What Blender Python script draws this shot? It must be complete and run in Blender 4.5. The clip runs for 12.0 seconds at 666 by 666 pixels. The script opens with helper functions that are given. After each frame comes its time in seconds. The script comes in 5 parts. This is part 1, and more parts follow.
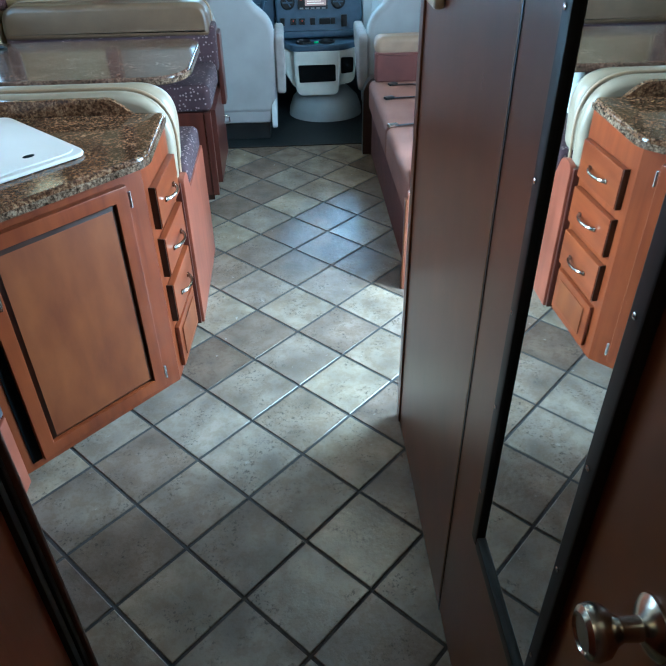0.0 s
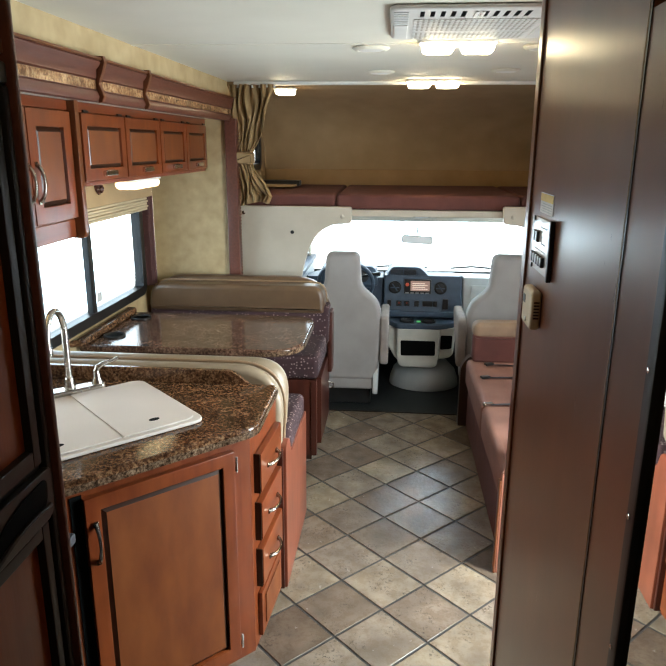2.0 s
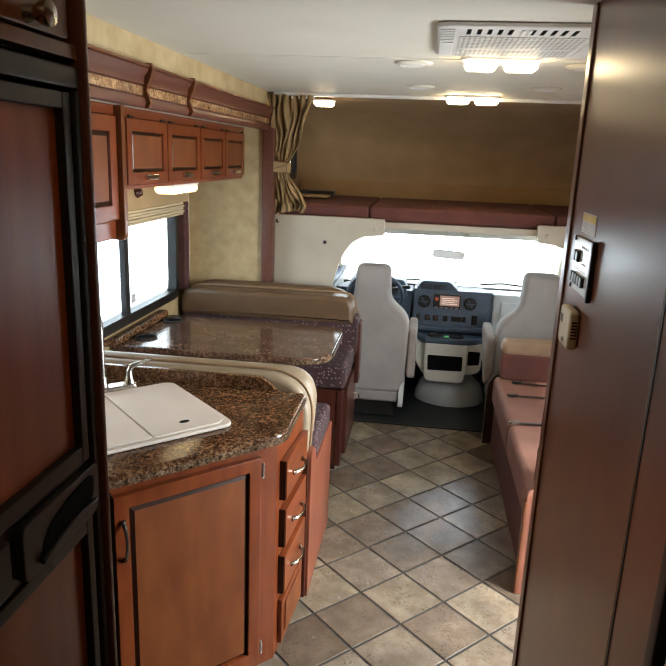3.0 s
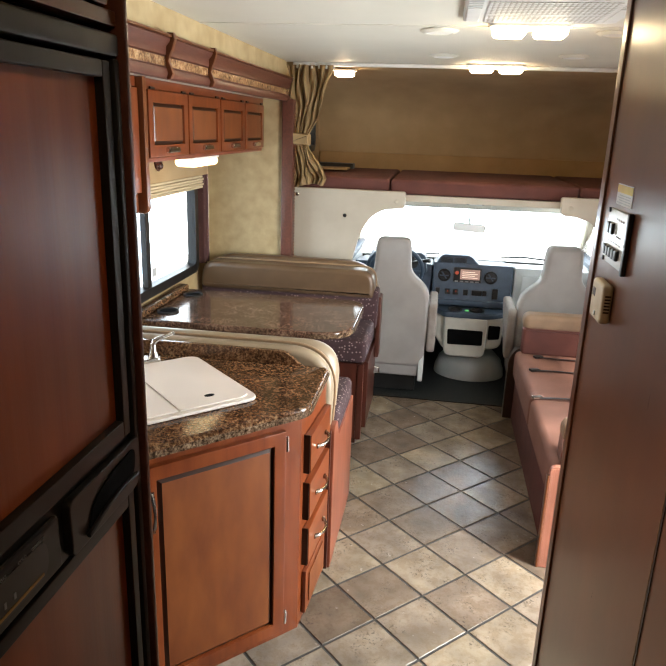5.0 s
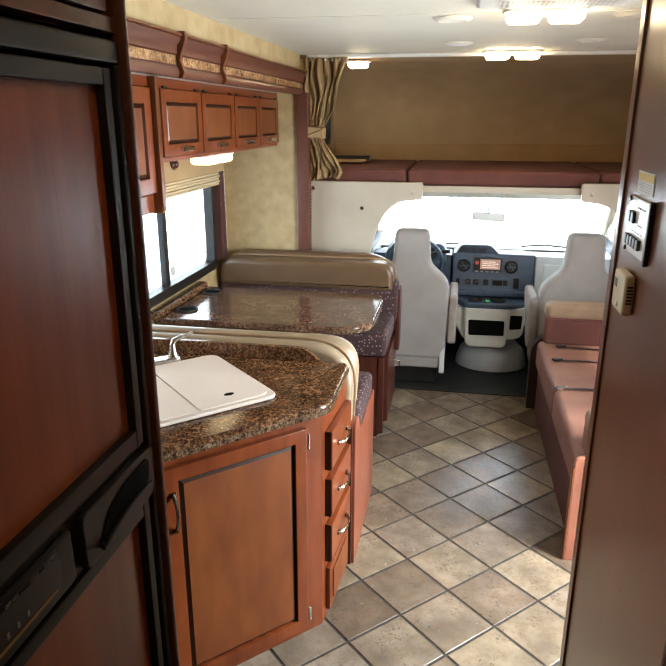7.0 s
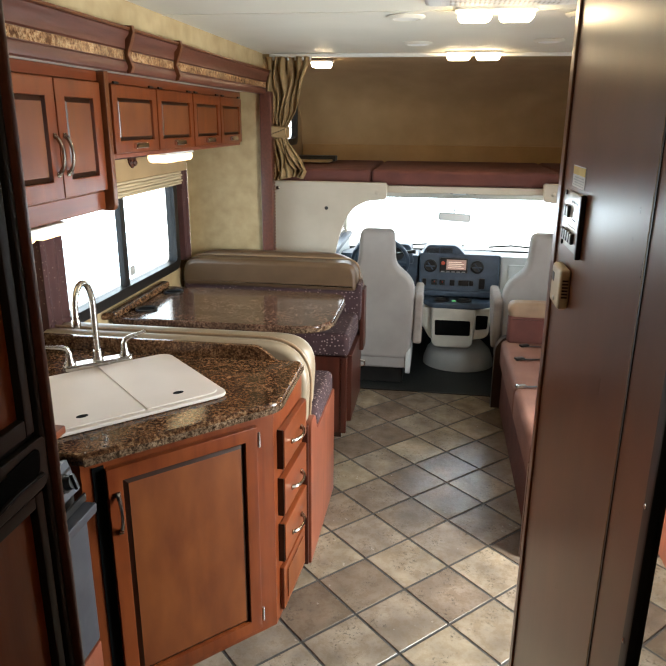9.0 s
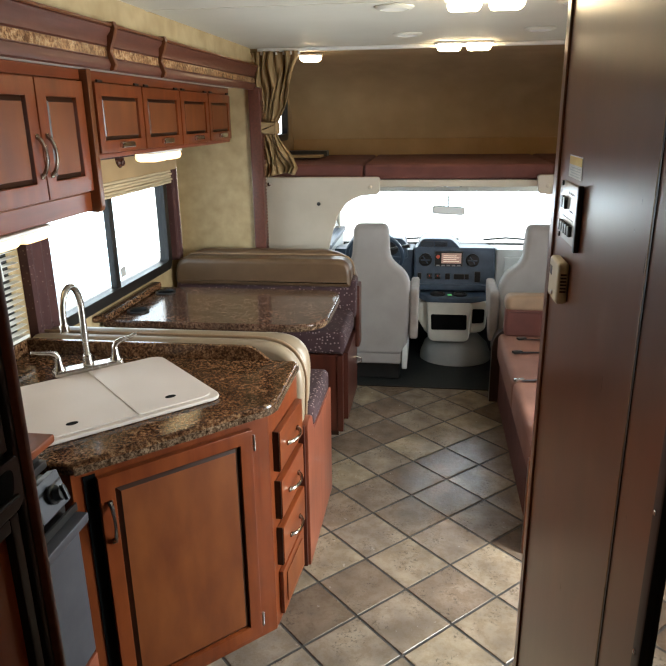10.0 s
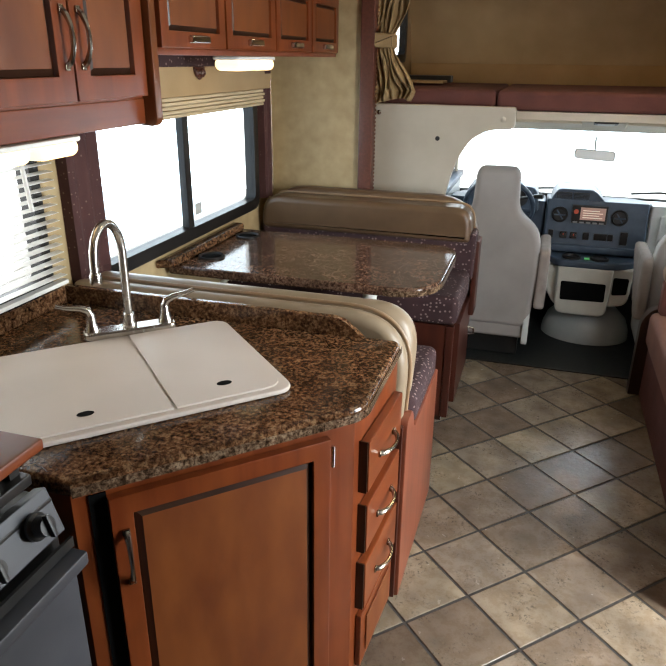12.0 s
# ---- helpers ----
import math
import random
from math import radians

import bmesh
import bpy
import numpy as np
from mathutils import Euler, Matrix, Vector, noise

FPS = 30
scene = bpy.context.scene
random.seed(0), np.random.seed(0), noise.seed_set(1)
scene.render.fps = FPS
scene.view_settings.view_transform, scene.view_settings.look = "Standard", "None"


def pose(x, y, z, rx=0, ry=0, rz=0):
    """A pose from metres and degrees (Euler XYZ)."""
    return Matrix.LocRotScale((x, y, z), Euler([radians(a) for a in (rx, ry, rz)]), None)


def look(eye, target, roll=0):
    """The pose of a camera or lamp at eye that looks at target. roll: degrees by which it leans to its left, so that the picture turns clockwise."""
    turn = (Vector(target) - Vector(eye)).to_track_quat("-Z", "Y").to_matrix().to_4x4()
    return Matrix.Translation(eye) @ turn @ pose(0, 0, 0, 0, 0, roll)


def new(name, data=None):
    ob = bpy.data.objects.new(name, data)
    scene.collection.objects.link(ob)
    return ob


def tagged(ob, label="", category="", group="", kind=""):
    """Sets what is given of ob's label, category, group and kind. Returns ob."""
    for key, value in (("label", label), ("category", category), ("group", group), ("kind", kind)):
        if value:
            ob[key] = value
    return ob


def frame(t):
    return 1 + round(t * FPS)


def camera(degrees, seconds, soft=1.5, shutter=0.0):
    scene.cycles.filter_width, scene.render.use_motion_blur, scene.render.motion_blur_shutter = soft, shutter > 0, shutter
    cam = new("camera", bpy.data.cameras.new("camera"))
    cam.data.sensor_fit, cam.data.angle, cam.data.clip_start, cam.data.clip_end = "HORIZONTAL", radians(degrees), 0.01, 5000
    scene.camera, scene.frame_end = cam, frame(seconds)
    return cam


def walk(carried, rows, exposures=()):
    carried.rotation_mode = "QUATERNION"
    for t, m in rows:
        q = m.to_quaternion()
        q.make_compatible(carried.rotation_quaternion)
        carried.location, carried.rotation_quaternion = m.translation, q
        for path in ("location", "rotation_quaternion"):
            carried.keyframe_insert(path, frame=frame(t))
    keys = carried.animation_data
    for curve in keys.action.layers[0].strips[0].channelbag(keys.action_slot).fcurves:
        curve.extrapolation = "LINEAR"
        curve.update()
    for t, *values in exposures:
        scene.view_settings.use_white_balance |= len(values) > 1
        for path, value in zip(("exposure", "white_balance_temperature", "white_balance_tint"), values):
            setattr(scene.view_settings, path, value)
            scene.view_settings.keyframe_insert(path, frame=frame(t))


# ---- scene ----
cam = camera(52.2, 12.0)
PATH = [
    (0, (0.019, 0.093, 1.701), (0.109, 1.701, 0.515), -0.9),
    (0.5, (-0.014, 0.039, 1.74), (0.001, 1.691, 0.612), 0.3),
    (1, (0.004, 0.021, 1.768), (-0.082, 1.868, 1.006), 1.2),
    (1.5, (0.005, 0.036, 1.799), (-0.141, 1.939, 1.2), 1.1),
    (2, (0.003, 0.053, 1.815), (-0.165, 1.974, 1.282), 0.3),
    (2.5, (-0.015, 0.047, 1.814), (-0.195, 1.974, 1.311), 1.9),
    (3, (-0.024, 0.04, 1.816), (-0.263, 1.961, 1.312), 2.3),
    (5, (-0.057, 0.047, 1.812), (-0.334, 1.941, 1.233), 2.0),
    (5.5, (-0.058, 0.045, 1.811), (-0.332, 1.938, 1.229), 2.0),
    (6, (-0.061, 0.05, 1.817), (-0.36, 1.939, 1.232), 2.5),
    (6.5, (-0.071, 0.063, 1.812), (-0.393, 1.944, 1.214), 2.8),
    (7, (-0.049, 0.067, 1.822), (-0.387, 1.943, 1.219), 0.1),
    (7.5, (-0.045, 0.079, 1.819), (-0.32, 1.978, 1.254), 0.4),
    (9.5, (0.062, 0.1, 1.797), (-0.221, 1.985, 1.192), 0.4),
    (10, (0.049, 0.138, 1.797), (-0.222, 2.024, 1.19), -0.8),
    (10.5, (-0.002, 0.245, 1.818), (-0.175, 2.157, 1.255), -0.4),
    (11, (-0.045, 0.38, 1.773), (-0.11, 2.266, 1.11), -0.7),
    (11.5, (-0.041, 0.601, 1.677), (-0.346, 2.484, 1.076), 0.2),
    (12, (-0.106, 0.774, 1.653), (-0.639, 2.549, 0.903), 0.6),
]
LIGHT = [
    (0, 0.14, 4300, -11), (0.5, 0.18, 4700, -10), (1, 0.08, 5100, -8), (1.5, -0.06, 5800, -2), (2, -0.26, 6200, 3), (2.5, -0.42, 6500, 7), (3, -0.40, 6600, 8),
    (5.5, 0.02, 6700, 9), (6.5, -0.02, 6600, 8), (7.5, 0.10, 6600, 8), (9.5, -0.43, 6600, 7), (10.5, -0.52, 6600, 7), (11, -0.53, 6300, 7), (11.5, -0.52, 6500, 8), (12, -0.60, 6600, 9),
]
walk(cam, [(t, look(eye, target, roll)) for t, eye, target, roll in PATH], LIGHT)

# ---- world and light ----
world = bpy.data.worlds.new("sky")
scene.world = world
world.use_nodes = True
wn = world.node_tree.nodes
sky = wn.new("ShaderNodeTexSky")
sky.sky_type = "NISHITA"
sky.sun_disc = False
sky.sun_elevation, sky.sun_rotation = radians(55), radians(120)
world.node_tree.links.new(sky.outputs[0], wn["Background"].inputs[0])
wn["Background"].inputs[1].default_value = 0.07

sun = new("sun", bpy.data.lights.new("sun", "SUN"))
sun.data.energy, sun.data.angle, sun.data.color = 3.0, radians(0.6), (1.0, 0.95, 0.88)
sun.matrix_world = look((6, -4, 9), (0, 0, 0))


def area(name, eye, target, w, h, watts, color):
    """Daylight that enters by one opening."""
    d = bpy.data.lights.new(name, "AREA")
    d.shape, d.size, d.size_y, d.energy, d.color = "RECTANGLE", w, h, watts, color
    ob = new(name, d)
    ob.matrix_world = look(eye, target)
    return ob


area("dinette_window_daylight", (-1.595, 3.395, 1.205), (0.35, 3.395, 1.205), 1.34, 0.48, 9.5, (0.62, 0.82, 1.0))
area("windshield_daylight", (0.21, 5.80, 1.22), (0.21, 3.0, 0.45), 1.5, 0.4, 34, (0.66, 0.84, 1.0))
area("passenger_window_daylight", (1.15, 5.15, 1.13), (0.3, 4.9, 0.3), 1.0, 0.4, 9, (0.80, 0.91, 1.0))
area("driver_window_daylight", (-0.73, 5.15, 1.13), (0.2, 4.9, 0.3), 1.0, 0.4, 9, (0.80, 0.91, 1.0))
area("entry_daylight", (1.33, 2.34, 1.10), (0.2, 2.42, 0.45), 0.56, 1.6, 108, (0.88, 0.95, 1.0)).data.spread = radians(160)
area("sofa_window_daylight", (1.44, 3.60, 1.2), (0, 3.60, 1.2), 1.15, 0.5, 10, (0.90, 0.96, 1.0))
area("kitchen_window_daylight", (-1.62, 2.18, 1.2), (0, 2.18, 0.9), 0.52, 0.42, 4, (0.93, 0.97, 1.0))


# ---- materials ----
def mat(name, a, b, scale=8.0, rough=0.5, metal=0.0, bump=0.0, stretch=(1, 1, 1), rand=0.0, coat=0.0,
        bump_scale=0.0, detail=6.0, wear=0.12):
    """A surface of two mingled colours, with grain, uneven gloss and fine relief."""
    m = bpy.data.materials.new(name)
    m.use_nodes = True
    nt = m.node_tree
    n, l = nt.nodes, nt.links
    p = n["Principled BSDF"]
    co = n.new("ShaderNodeTexCoord")
    mp = n.new("ShaderNodeMapping")
    mp.inputs["Scale"].default_value = stretch
    l.new(co.outputs["Object"], mp.inputs[0])
    t = n.new("ShaderNodeTexNoise")
    t.inputs["Scale"].default_value, t.inputs["Detail"].default_value = scale, detail
    l.new(mp.outputs[0], t.inputs[0])
    r = n.new("ShaderNodeValToRGB")
    r.color_ramp.elements[0].position, r.color_ramp.elements[1].position = 0.32, 0.7
    r.color_ramp.elements[0].color, r.color_ramp.elements[1].color = (*a, 1), (*b, 1)
    l.new(t.outputs[0], r.inputs[0])
    col = r.outputs[0]
    if rand:
        oi = n.new("ShaderNodeObjectInfo")
        hs = n.new("ShaderNodeHueSaturation")
        mr = n.new("ShaderNodeMapRange")
        mr.inputs[3].default_value, mr.inputs[4].default_value = 1 - rand, 1 + rand
        l.new(oi.outputs["Random"], mr.inputs[0])
        l.new(mr.outputs[0], hs.inputs["Value"])
        l.new(col, hs.inputs["Color"])
        col = hs.outputs[0]
    l.new(col, p.inputs["Base Color"])
    t2 = n.new("ShaderNodeTexNoise")
    t2.inputs["Scale"].default_value, t2.inputs["Detail"].default_value = bump_scale or scale * 4, 4
    l.new(mp.outputs[0], t2.inputs[0])
    mr = n.new("ShaderNodeMapRange")
    mr.inputs[3].default_value, mr.inputs[4].default_value = max(0.02, rough - wear), min(1, rough + wear)
    l.new(t2.outputs[0], mr.inputs[0])
    l.new(mr.outputs[0], p.inputs["Roughness"])
    p.inputs["Metallic"].default_value = metal
    p.inputs["Coat Weight"].default_value = coat
    p.inputs["Coat Roughness"].default_value = 0.25
    if bump:
        bp = n.new("ShaderNodeBump")
        bp.inputs["Strength"].default_value, bp.inputs["Distance"].default_value = bump, 0.004
        l.new(t2.outputs[0], bp.inputs["Height"])
        l.new(bp.outputs[0], p.inputs["Normal"])
    return m


def wood(name, a, b, along, rough=0.32, bump=0.02, coat=0.10, scale=3.0, wear=0.03):
    """Stained wood; along: the axis on which the grain runs."""
    s = [9.0, 9.0, 9.0]
    s["xyz".index(along)] = 0.7
    m = mat(name, a, b, scale, rough, bump=bump, stretch=s, coat=coat, detail=8, wear=wear)
    nt = m.node_tree
    n, l = nt.nodes, nt.links
    p = n["Principled BSDF"]
    src = p.inputs["Base Color"].links[0].from_socket
    co = n.new("ShaderNodeTexCoord")
    big = n.new("ShaderNodeTexNoise")
    big.inputs["Scale"].default_value, big.inputs["Detail"].default_value = 5, 3
    l.new(co.outputs["Object"], big.inputs[0])
    mr = n.new("ShaderNodeMapRange")
    mr.inputs[1].default_value, mr.inputs[2].default_value = 0.3, 0.7
    mr.inputs[3].default_value, mr.inputs[4].default_value = 0.8, 1.18
    l.new(big.outputs[0], mr.inputs[0])
    hs = n.new("ShaderNodeHueSaturation")
    l.new(mr.outputs[0], hs.inputs["Value"])
    l.new(src, hs.inputs["Color"])
    l.new(hs.outputs[0], p.inputs["Base Color"])
    return m


def granite(name, dark, mid, light, scale=140):
    m = mat(name, dark, light, scale * 0.36, 0.11, coat=0.0, detail=9, wear=0.03)
    m.node_tree.nodes["Principled BSDF"].inputs["Specular IOR Level"].default_value = 0.42
    nt = m.node_tree
    n, l = nt.nodes, nt.links
    p = n["Principled BSDF"]
    r = p.inputs["Base Color"].links[0].from_node
    r.color_ramp.elements[0].position, r.color_ramp.elements[1].position = 0.40, 0.60
    e = r.color_ramp.elements.new(0.5)
    e.color = (*mid, 1)
    co = n.new("ShaderNodeTexCoord")
    fine_ = r.inputs[0].links[0].from_socket
    broad = n.new("ShaderNodeTexNoise")
    broad.inputs["Scale"].default_value, broad.inputs["Detail"].default_value, broad.inputs["Distortion"].default_value = scale * 0.16, 5, 1.2
    l.new(co.outputs["Object"], broad.inputs[0])
    both = n.new("ShaderNodeMixRGB")
    both.inputs[0].default_value = 0.48
    l.new(fine_, both.inputs[1])
    l.new(broad.outputs[0], both.inputs[2])
    l.new(both.outputs[0], r.inputs[0])
    v = n.new("ShaderNodeTexVoronoi")
    v.inputs["Scale"].default_value = scale * 1.6
    l.new(co.outputs["Object"], v.inputs[0])
    sp = n.new("ShaderNodeTexNoise")
    sp.inputs["Scale"].default_value, sp.inputs["Detail"].default_value = scale * 0.9, 2
    l.new(co.outputs["Object"], sp.inputs[0])
    rr = n.new("ShaderNodeValToRGB")
    rr.color_ramp.elements[0].position, rr.color_ramp.elements[1].position = 0.38, 0.46
    rr.color_ramp.elements[0].color, rr.color_ramp.elements[1].color = (0.6, 0.6, 0.6, 1), (0, 0, 0, 1)
    l.new(sp.outputs[0], rr.inputs[0])
    mx = n.new("ShaderNodeMixRGB")
    mx.inputs[2].default_value = (*[c * 0.25 for c in dark], 1)
    l.new(rr.outputs[0], mx.inputs[0])
    l.new(r.outputs[0], mx.inputs[1])
    big = n.new("ShaderNodeTexNoise")
    big.inputs["Scale"].default_value, big.inputs["Detail"].default_value = 9, 4
    l.new(co.outputs["Object"], big.inputs[0])
    vr = n.new("ShaderNodeMapRange")
    vr.inputs[1].default_value, vr.inputs[2].default_value, vr.inputs[3].default_value, vr.inputs[4].default_value = 0.3, 0.7, 0.62, 1.3
    l.new(big.outputs[0], vr.inputs[0])
    hs = n.new("ShaderNodeHueSaturation")
    l.new(vr.outputs[0], hs.inputs["Value"])
    l.new(mx.outputs[0], hs.inputs["Color"])
    l.new(hs.outputs[0], p.inputs["Base Color"])
    return m


def dotted(name, a, b, dot, scale=26, size=0.20):
    """Upholstery with small pale motifs."""
    m = mat(name, a, b, 9, 0.85, bump=0.3, bump_scale=400)
    nt = m.node_tree
    n, l = nt.nodes, nt.links
    p = n["Principled BSDF"]
    src = p.inputs["Base Color"].links[0].from_socket
    co = n.new("ShaderNodeTexCoord")
    v = n.new("ShaderNodeTexVoronoi")
    v.inputs["Scale"].default_value, v.inputs["Randomness"].default_value = scale, 0.75
    l.new(co.outputs["Object"], v.inputs[0])
    rr = n.new("ShaderNodeValToRGB")
    rr.color_ramp.elements[0].position, rr.color_ramp.elements[1].position = size, size + 0.06
    rr.color_ramp.elements[0].color, rr.color_ramp.elements[1].color = (0.8, 0.8, 0.8, 1), (0, 0, 0, 1)
    l.new(v.outputs["Distance"], rr.inputs[0])
    mx = n.new("ShaderNodeMixRGB")
    mx.inputs[2].default_value = (*dot, 1)
    l.new(rr.outputs[0], mx.inputs[0])
    l.new(src, mx.inputs[1])
    l.new(mx.outputs[0], p.inputs["Base Color"])
    return m


def emit(name, color, strength):
    m = bpy.data.materials.new(name)
    m.use_nodes = True
    p = m.node_tree.nodes["Principled BSDF"]
    p.inputs["Base Color"].default_value = (*color, 1)
    p.inputs["Emission Color"].default_value = (*color, 1)
    p.inputs["Emission Strength"].default_value = strength
    return m


def tile_mat():
    """Stone-look tiles: cloudy, pitted in patches, each of its own tone."""
    m = bpy.data.materials.new("stone_look_tile")
    m.use_nodes = True
    nt = m.node_tree
    n, l = nt.nodes, nt.links
    p = n["Principled BSDF"]
    geo = n.new("ShaderNodeNewGeometry")
    oi = n.new("ShaderNodeObjectInfo")
    at = n.new("ShaderNodeVectorMath")
    at.operation = "MULTIPLY_ADD"
    at.inputs[1].default_value = (37, 53, 11)
    l.new(oi.outputs["Random"], at.inputs[0])
    l.new(geo.outputs["Position"], at.inputs[2])

    def noise_(scale, detail, rough=0.55):
        t = n.new("ShaderNodeTexNoise")
        t.inputs["Scale"].default_value, t.inputs["Detail"].default_value, t.inputs["Roughness"].default_value = scale, detail, rough
        l.new(at.outputs[0], t.inputs[0])
        return t.outputs[0]

    def ramp(src, lo, hi, a, b):
        r = n.new("ShaderNodeValToRGB")
        r.color_ramp.elements[0].position, r.color_ramp.elements[1].position = lo, hi
        r.color_ramp.elements[0].color, r.color_ramp.elements[1].color = (*a, 1), (*b, 1)
        l.new(src, r.inputs[0])
        return r.outputs[0]

    def mix(fac, a, b, mode="MIX"):
        x = n.new("ShaderNodeMixRGB")
        x.blend_type = mode
        for s, v in ((0, fac), (1, a), (2, b)):
            if isinstance(v, (int, float)):
                x.inputs[s].default_value = v
            elif isinstance(v, tuple):
                x.inputs[s].default_value = (*v, 1)
            else:
                l.new(v, x.inputs[s])
        return x.outputs[0]

    tone = ramp(oi.outputs["Random"], 0.0, 1.0, (0.074, 0.054, 0.039), (0.180, 0.147, 0.106))
    tone.node.color_ramp.elements.new(0.35).color = (0.148, 0.122, 0.096, 1)
    tone.node.color_ramp.elements.new(0.7).color = (0.096, 0.071, 0.053, 1)
    pale = mix(1.0, tone, (2.45, 2.45, 2.40), "MULTIPLY")
    cloud = ramp(noise_(6.5, 8, 0.70), 0.33, 0.68, (0, 0, 0), (1, 1, 1))
    col = mix(cloud, tone, pale)
    veins = ramp(noise_(26, 9, 0.7), 0.42, 0.58, (0, 0, 0), (0.8, 0.8, 0.8))
    col = mix(veins, col, mix(1.0, col, (0.62, 0.58, 0.52), "MULTIPLY"))
    pits = ramp(noise_(80, 8, 0.75), 0.38, 0.47, (0.75, 0.75, 0.75), (0, 0, 0))
    patch = ramp(noise_(9, 3), 0.46, 0.60, (0, 0, 0), (1, 1, 1))
    col = mix(mix(1.0, pits, patch, "MULTIPLY"), col, (0.045, 0.036, 0.028))
    l.new(col, p.inputs["Base Color"])
    rg = n.new("ShaderNodeMapRange")
    rg.inputs[3].default_value, rg.inputs[4].default_value = 0.16, 0.32
    l.new(noise_(30, 5), rg.inputs[0])
    l.new(rg.outputs[0], p.inputs["Roughness"])
    bp = n.new("ShaderNodeBump")
    bp.inputs["Strength"].default_value, bp.inputs["Distance"].default_value = 0.25, 0.004
    l.new(noise_(60, 6), bp.inputs["Height"])
    l.new(bp.outputs[0], p.inputs["Normal"])
    return m


CHERRY_A, CHERRY_B = (0.120, 0.023, 0.0055), (0.186, 0.043, 0.010)
cherry_z = wood("cherry_upright", CHERRY_A, CHERRY_B, "z")
cherry_y = wood("cherry_lengthwise", CHERRY_A, CHERRY_B, "y")
cherry_panel = mat("cherry_panel", (0.114, 0.026, 0.005), (0.180, 0.050, 0.010), 4.5, 0.44, coat=0.0, stretch=(3.0, 3.0, 1.1), detail=9, bump=0.03, wear=0.05)
cherry_pale = wood("cherry_side", (0.155, 0.038, 0.017), (0.215, 0.058, 0.027), "z", rough=0.42)
for m_ in (cherry_z, cherry_y, cherry_panel, cherry_pale):
    m_.node_tree.nodes["Principled BSDF"].inputs["Specular IOR Level"].default_value = 0.5
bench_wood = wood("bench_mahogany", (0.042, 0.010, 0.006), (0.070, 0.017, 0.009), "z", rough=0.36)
mahogany = wood("dark_mahogany", (0.120, 0.0355, 0.0110), (0.136, 0.0415, 0.0125), "z", rough=0.28, coat=0.0, bump=0.0, wear=0.012, scale=2.0)
mahogany.node_tree.nodes["Principled BSDF"].inputs["Specular IOR Level"].default_value = 0.5
fridge_wood = wood("fridge_panel_wood", (0.21, 0.042, 0.011), (0.32, 0.076, 0.021), "z", rough=0.33, bump=0.08, scale=2.6, coat=0.0, wear=0.05)
fridge_wood.node_tree.nodes["Principled BSDF"].inputs["Specular IOR Level"].default_value = 0.55
# near-black brown; on door bevels and drawer edges it stands in for shade
brown_black = mat("near_black_brown", (0.020, 0.008, 0.004), (0.036, 0.014, 0.007), 10, 0.30, wear=0.04)
brown_black.node_tree.nodes["Principled BSDF"].inputs["Specular IOR Level"].default_value = 0.5
trim_brown = mat("brown_trim", (0.088, 0.028, 0.017), (0.122, 0.040, 0.024), 20, 0.38, stretch=(4, 0.4, 4), coat=0.2)
vinyl_roll = mat("brown_vinyl", (0.088, 0.050, 0.026), (0.112, 0.065, 0.034), 12, 0.34, bump=0.2, bump_scale=220)
vinyl_arm = mat("taupe_suede", (0.20, 0.125, 0.075), (0.26, 0.165, 0.10), 9, 0.7, bump=0.25, bump_scale=260)
vinyl_tan = mat("tan_vinyl", (0.23, 0.145, 0.078), (0.29, 0.185, 0.105), 12, 0.36, bump=0.25, bump_scale=220)
vinyl_cream = mat("cream_vinyl", (0.225, 0.168, 0.108), (0.27, 0.206, 0.138), 12, 0.36, bump=0.05, bump_scale=220)
wallpaper = mat("cream_wallpaper", (0.37, 0.264, 0.128), (0.48, 0.362, 0.195), 14, 0.6, bump=0.08)
panel_tan = mat("tan_plastic", (0.40, 0.345, 0.27), (0.45, 0.395, 0.315), 6, 0.5, bump=0.12, bump_scale=300)
felt_tan = mat("tan_felt", (0.345, 0.232, 0.115), (0.415, 0.285, 0.150), 5, 0.9, bump=0.3, bump_scale=350)
felt_band = mat("ochre_felt", (0.34, 0.205, 0.085), (0.41, 0.255, 0.115), 5, 0.9, bump=0.3, bump_scale=350)
ceiling_white = mat("white_ceiling", (0.74, 0.71, 0.61), (0.79, 0.76, 0.66), 3, 0.6, bump=0.08, bump_scale=250)
white_plastic = mat("white_plastic", (0.74, 0.73, 0.69), (0.82, 0.81, 0.77), 10, 0.35)
sink_white = mat("white_acrylic", (0.60, 0.525, 0.465), (0.66, 0.58, 0.52), 5, 0.48)
sink_white.node_tree.nodes["Principled BSDF"].inputs["Specular IOR Level"].default_value = 0.25
cream_plastic = mat("cream_plastic", (0.62, 0.50, 0.32), (0.70, 0.58, 0.39), 10, 0.4)
black_plastic = mat("black_plastic", (0.010, 0.010, 0.010), (0.022, 0.021, 0.020), 8, 0.32, wear=0.04)
black_satin = mat("black_satin_frame", (0.008, 0.007, 0.006), (0.012, 0.010, 0.009), 6, 0.40, wear=0.04)
black_satin.node_tree.nodes["Principled BSDF"].inputs["Specular IOR Level"].default_value = 0.35
rubber = mat("black_rubber_mat", (0.007, 0.009, 0.009), (0.017, 0.020, 0.020), 60, 0.6, bump=0.4, bump_scale=200)
chrome = mat("chrome", (0.72, 0.71, 0.70), (0.82, 0.81, 0.80), 8, 0.12, metal=1.0, wear=0.03)
pewter = mat("dark_nickel", (0.30, 0.27, 0.225), (0.40, 0.365, 0.31), 8, 0.20, metal=1.0, wear=0.04)
brushed = mat("brushed_nickel_tap", (0.44, 0.41, 0.37), (0.54, 0.51, 0.465), 14, 0.26, metal=1.0, wear=0.04)
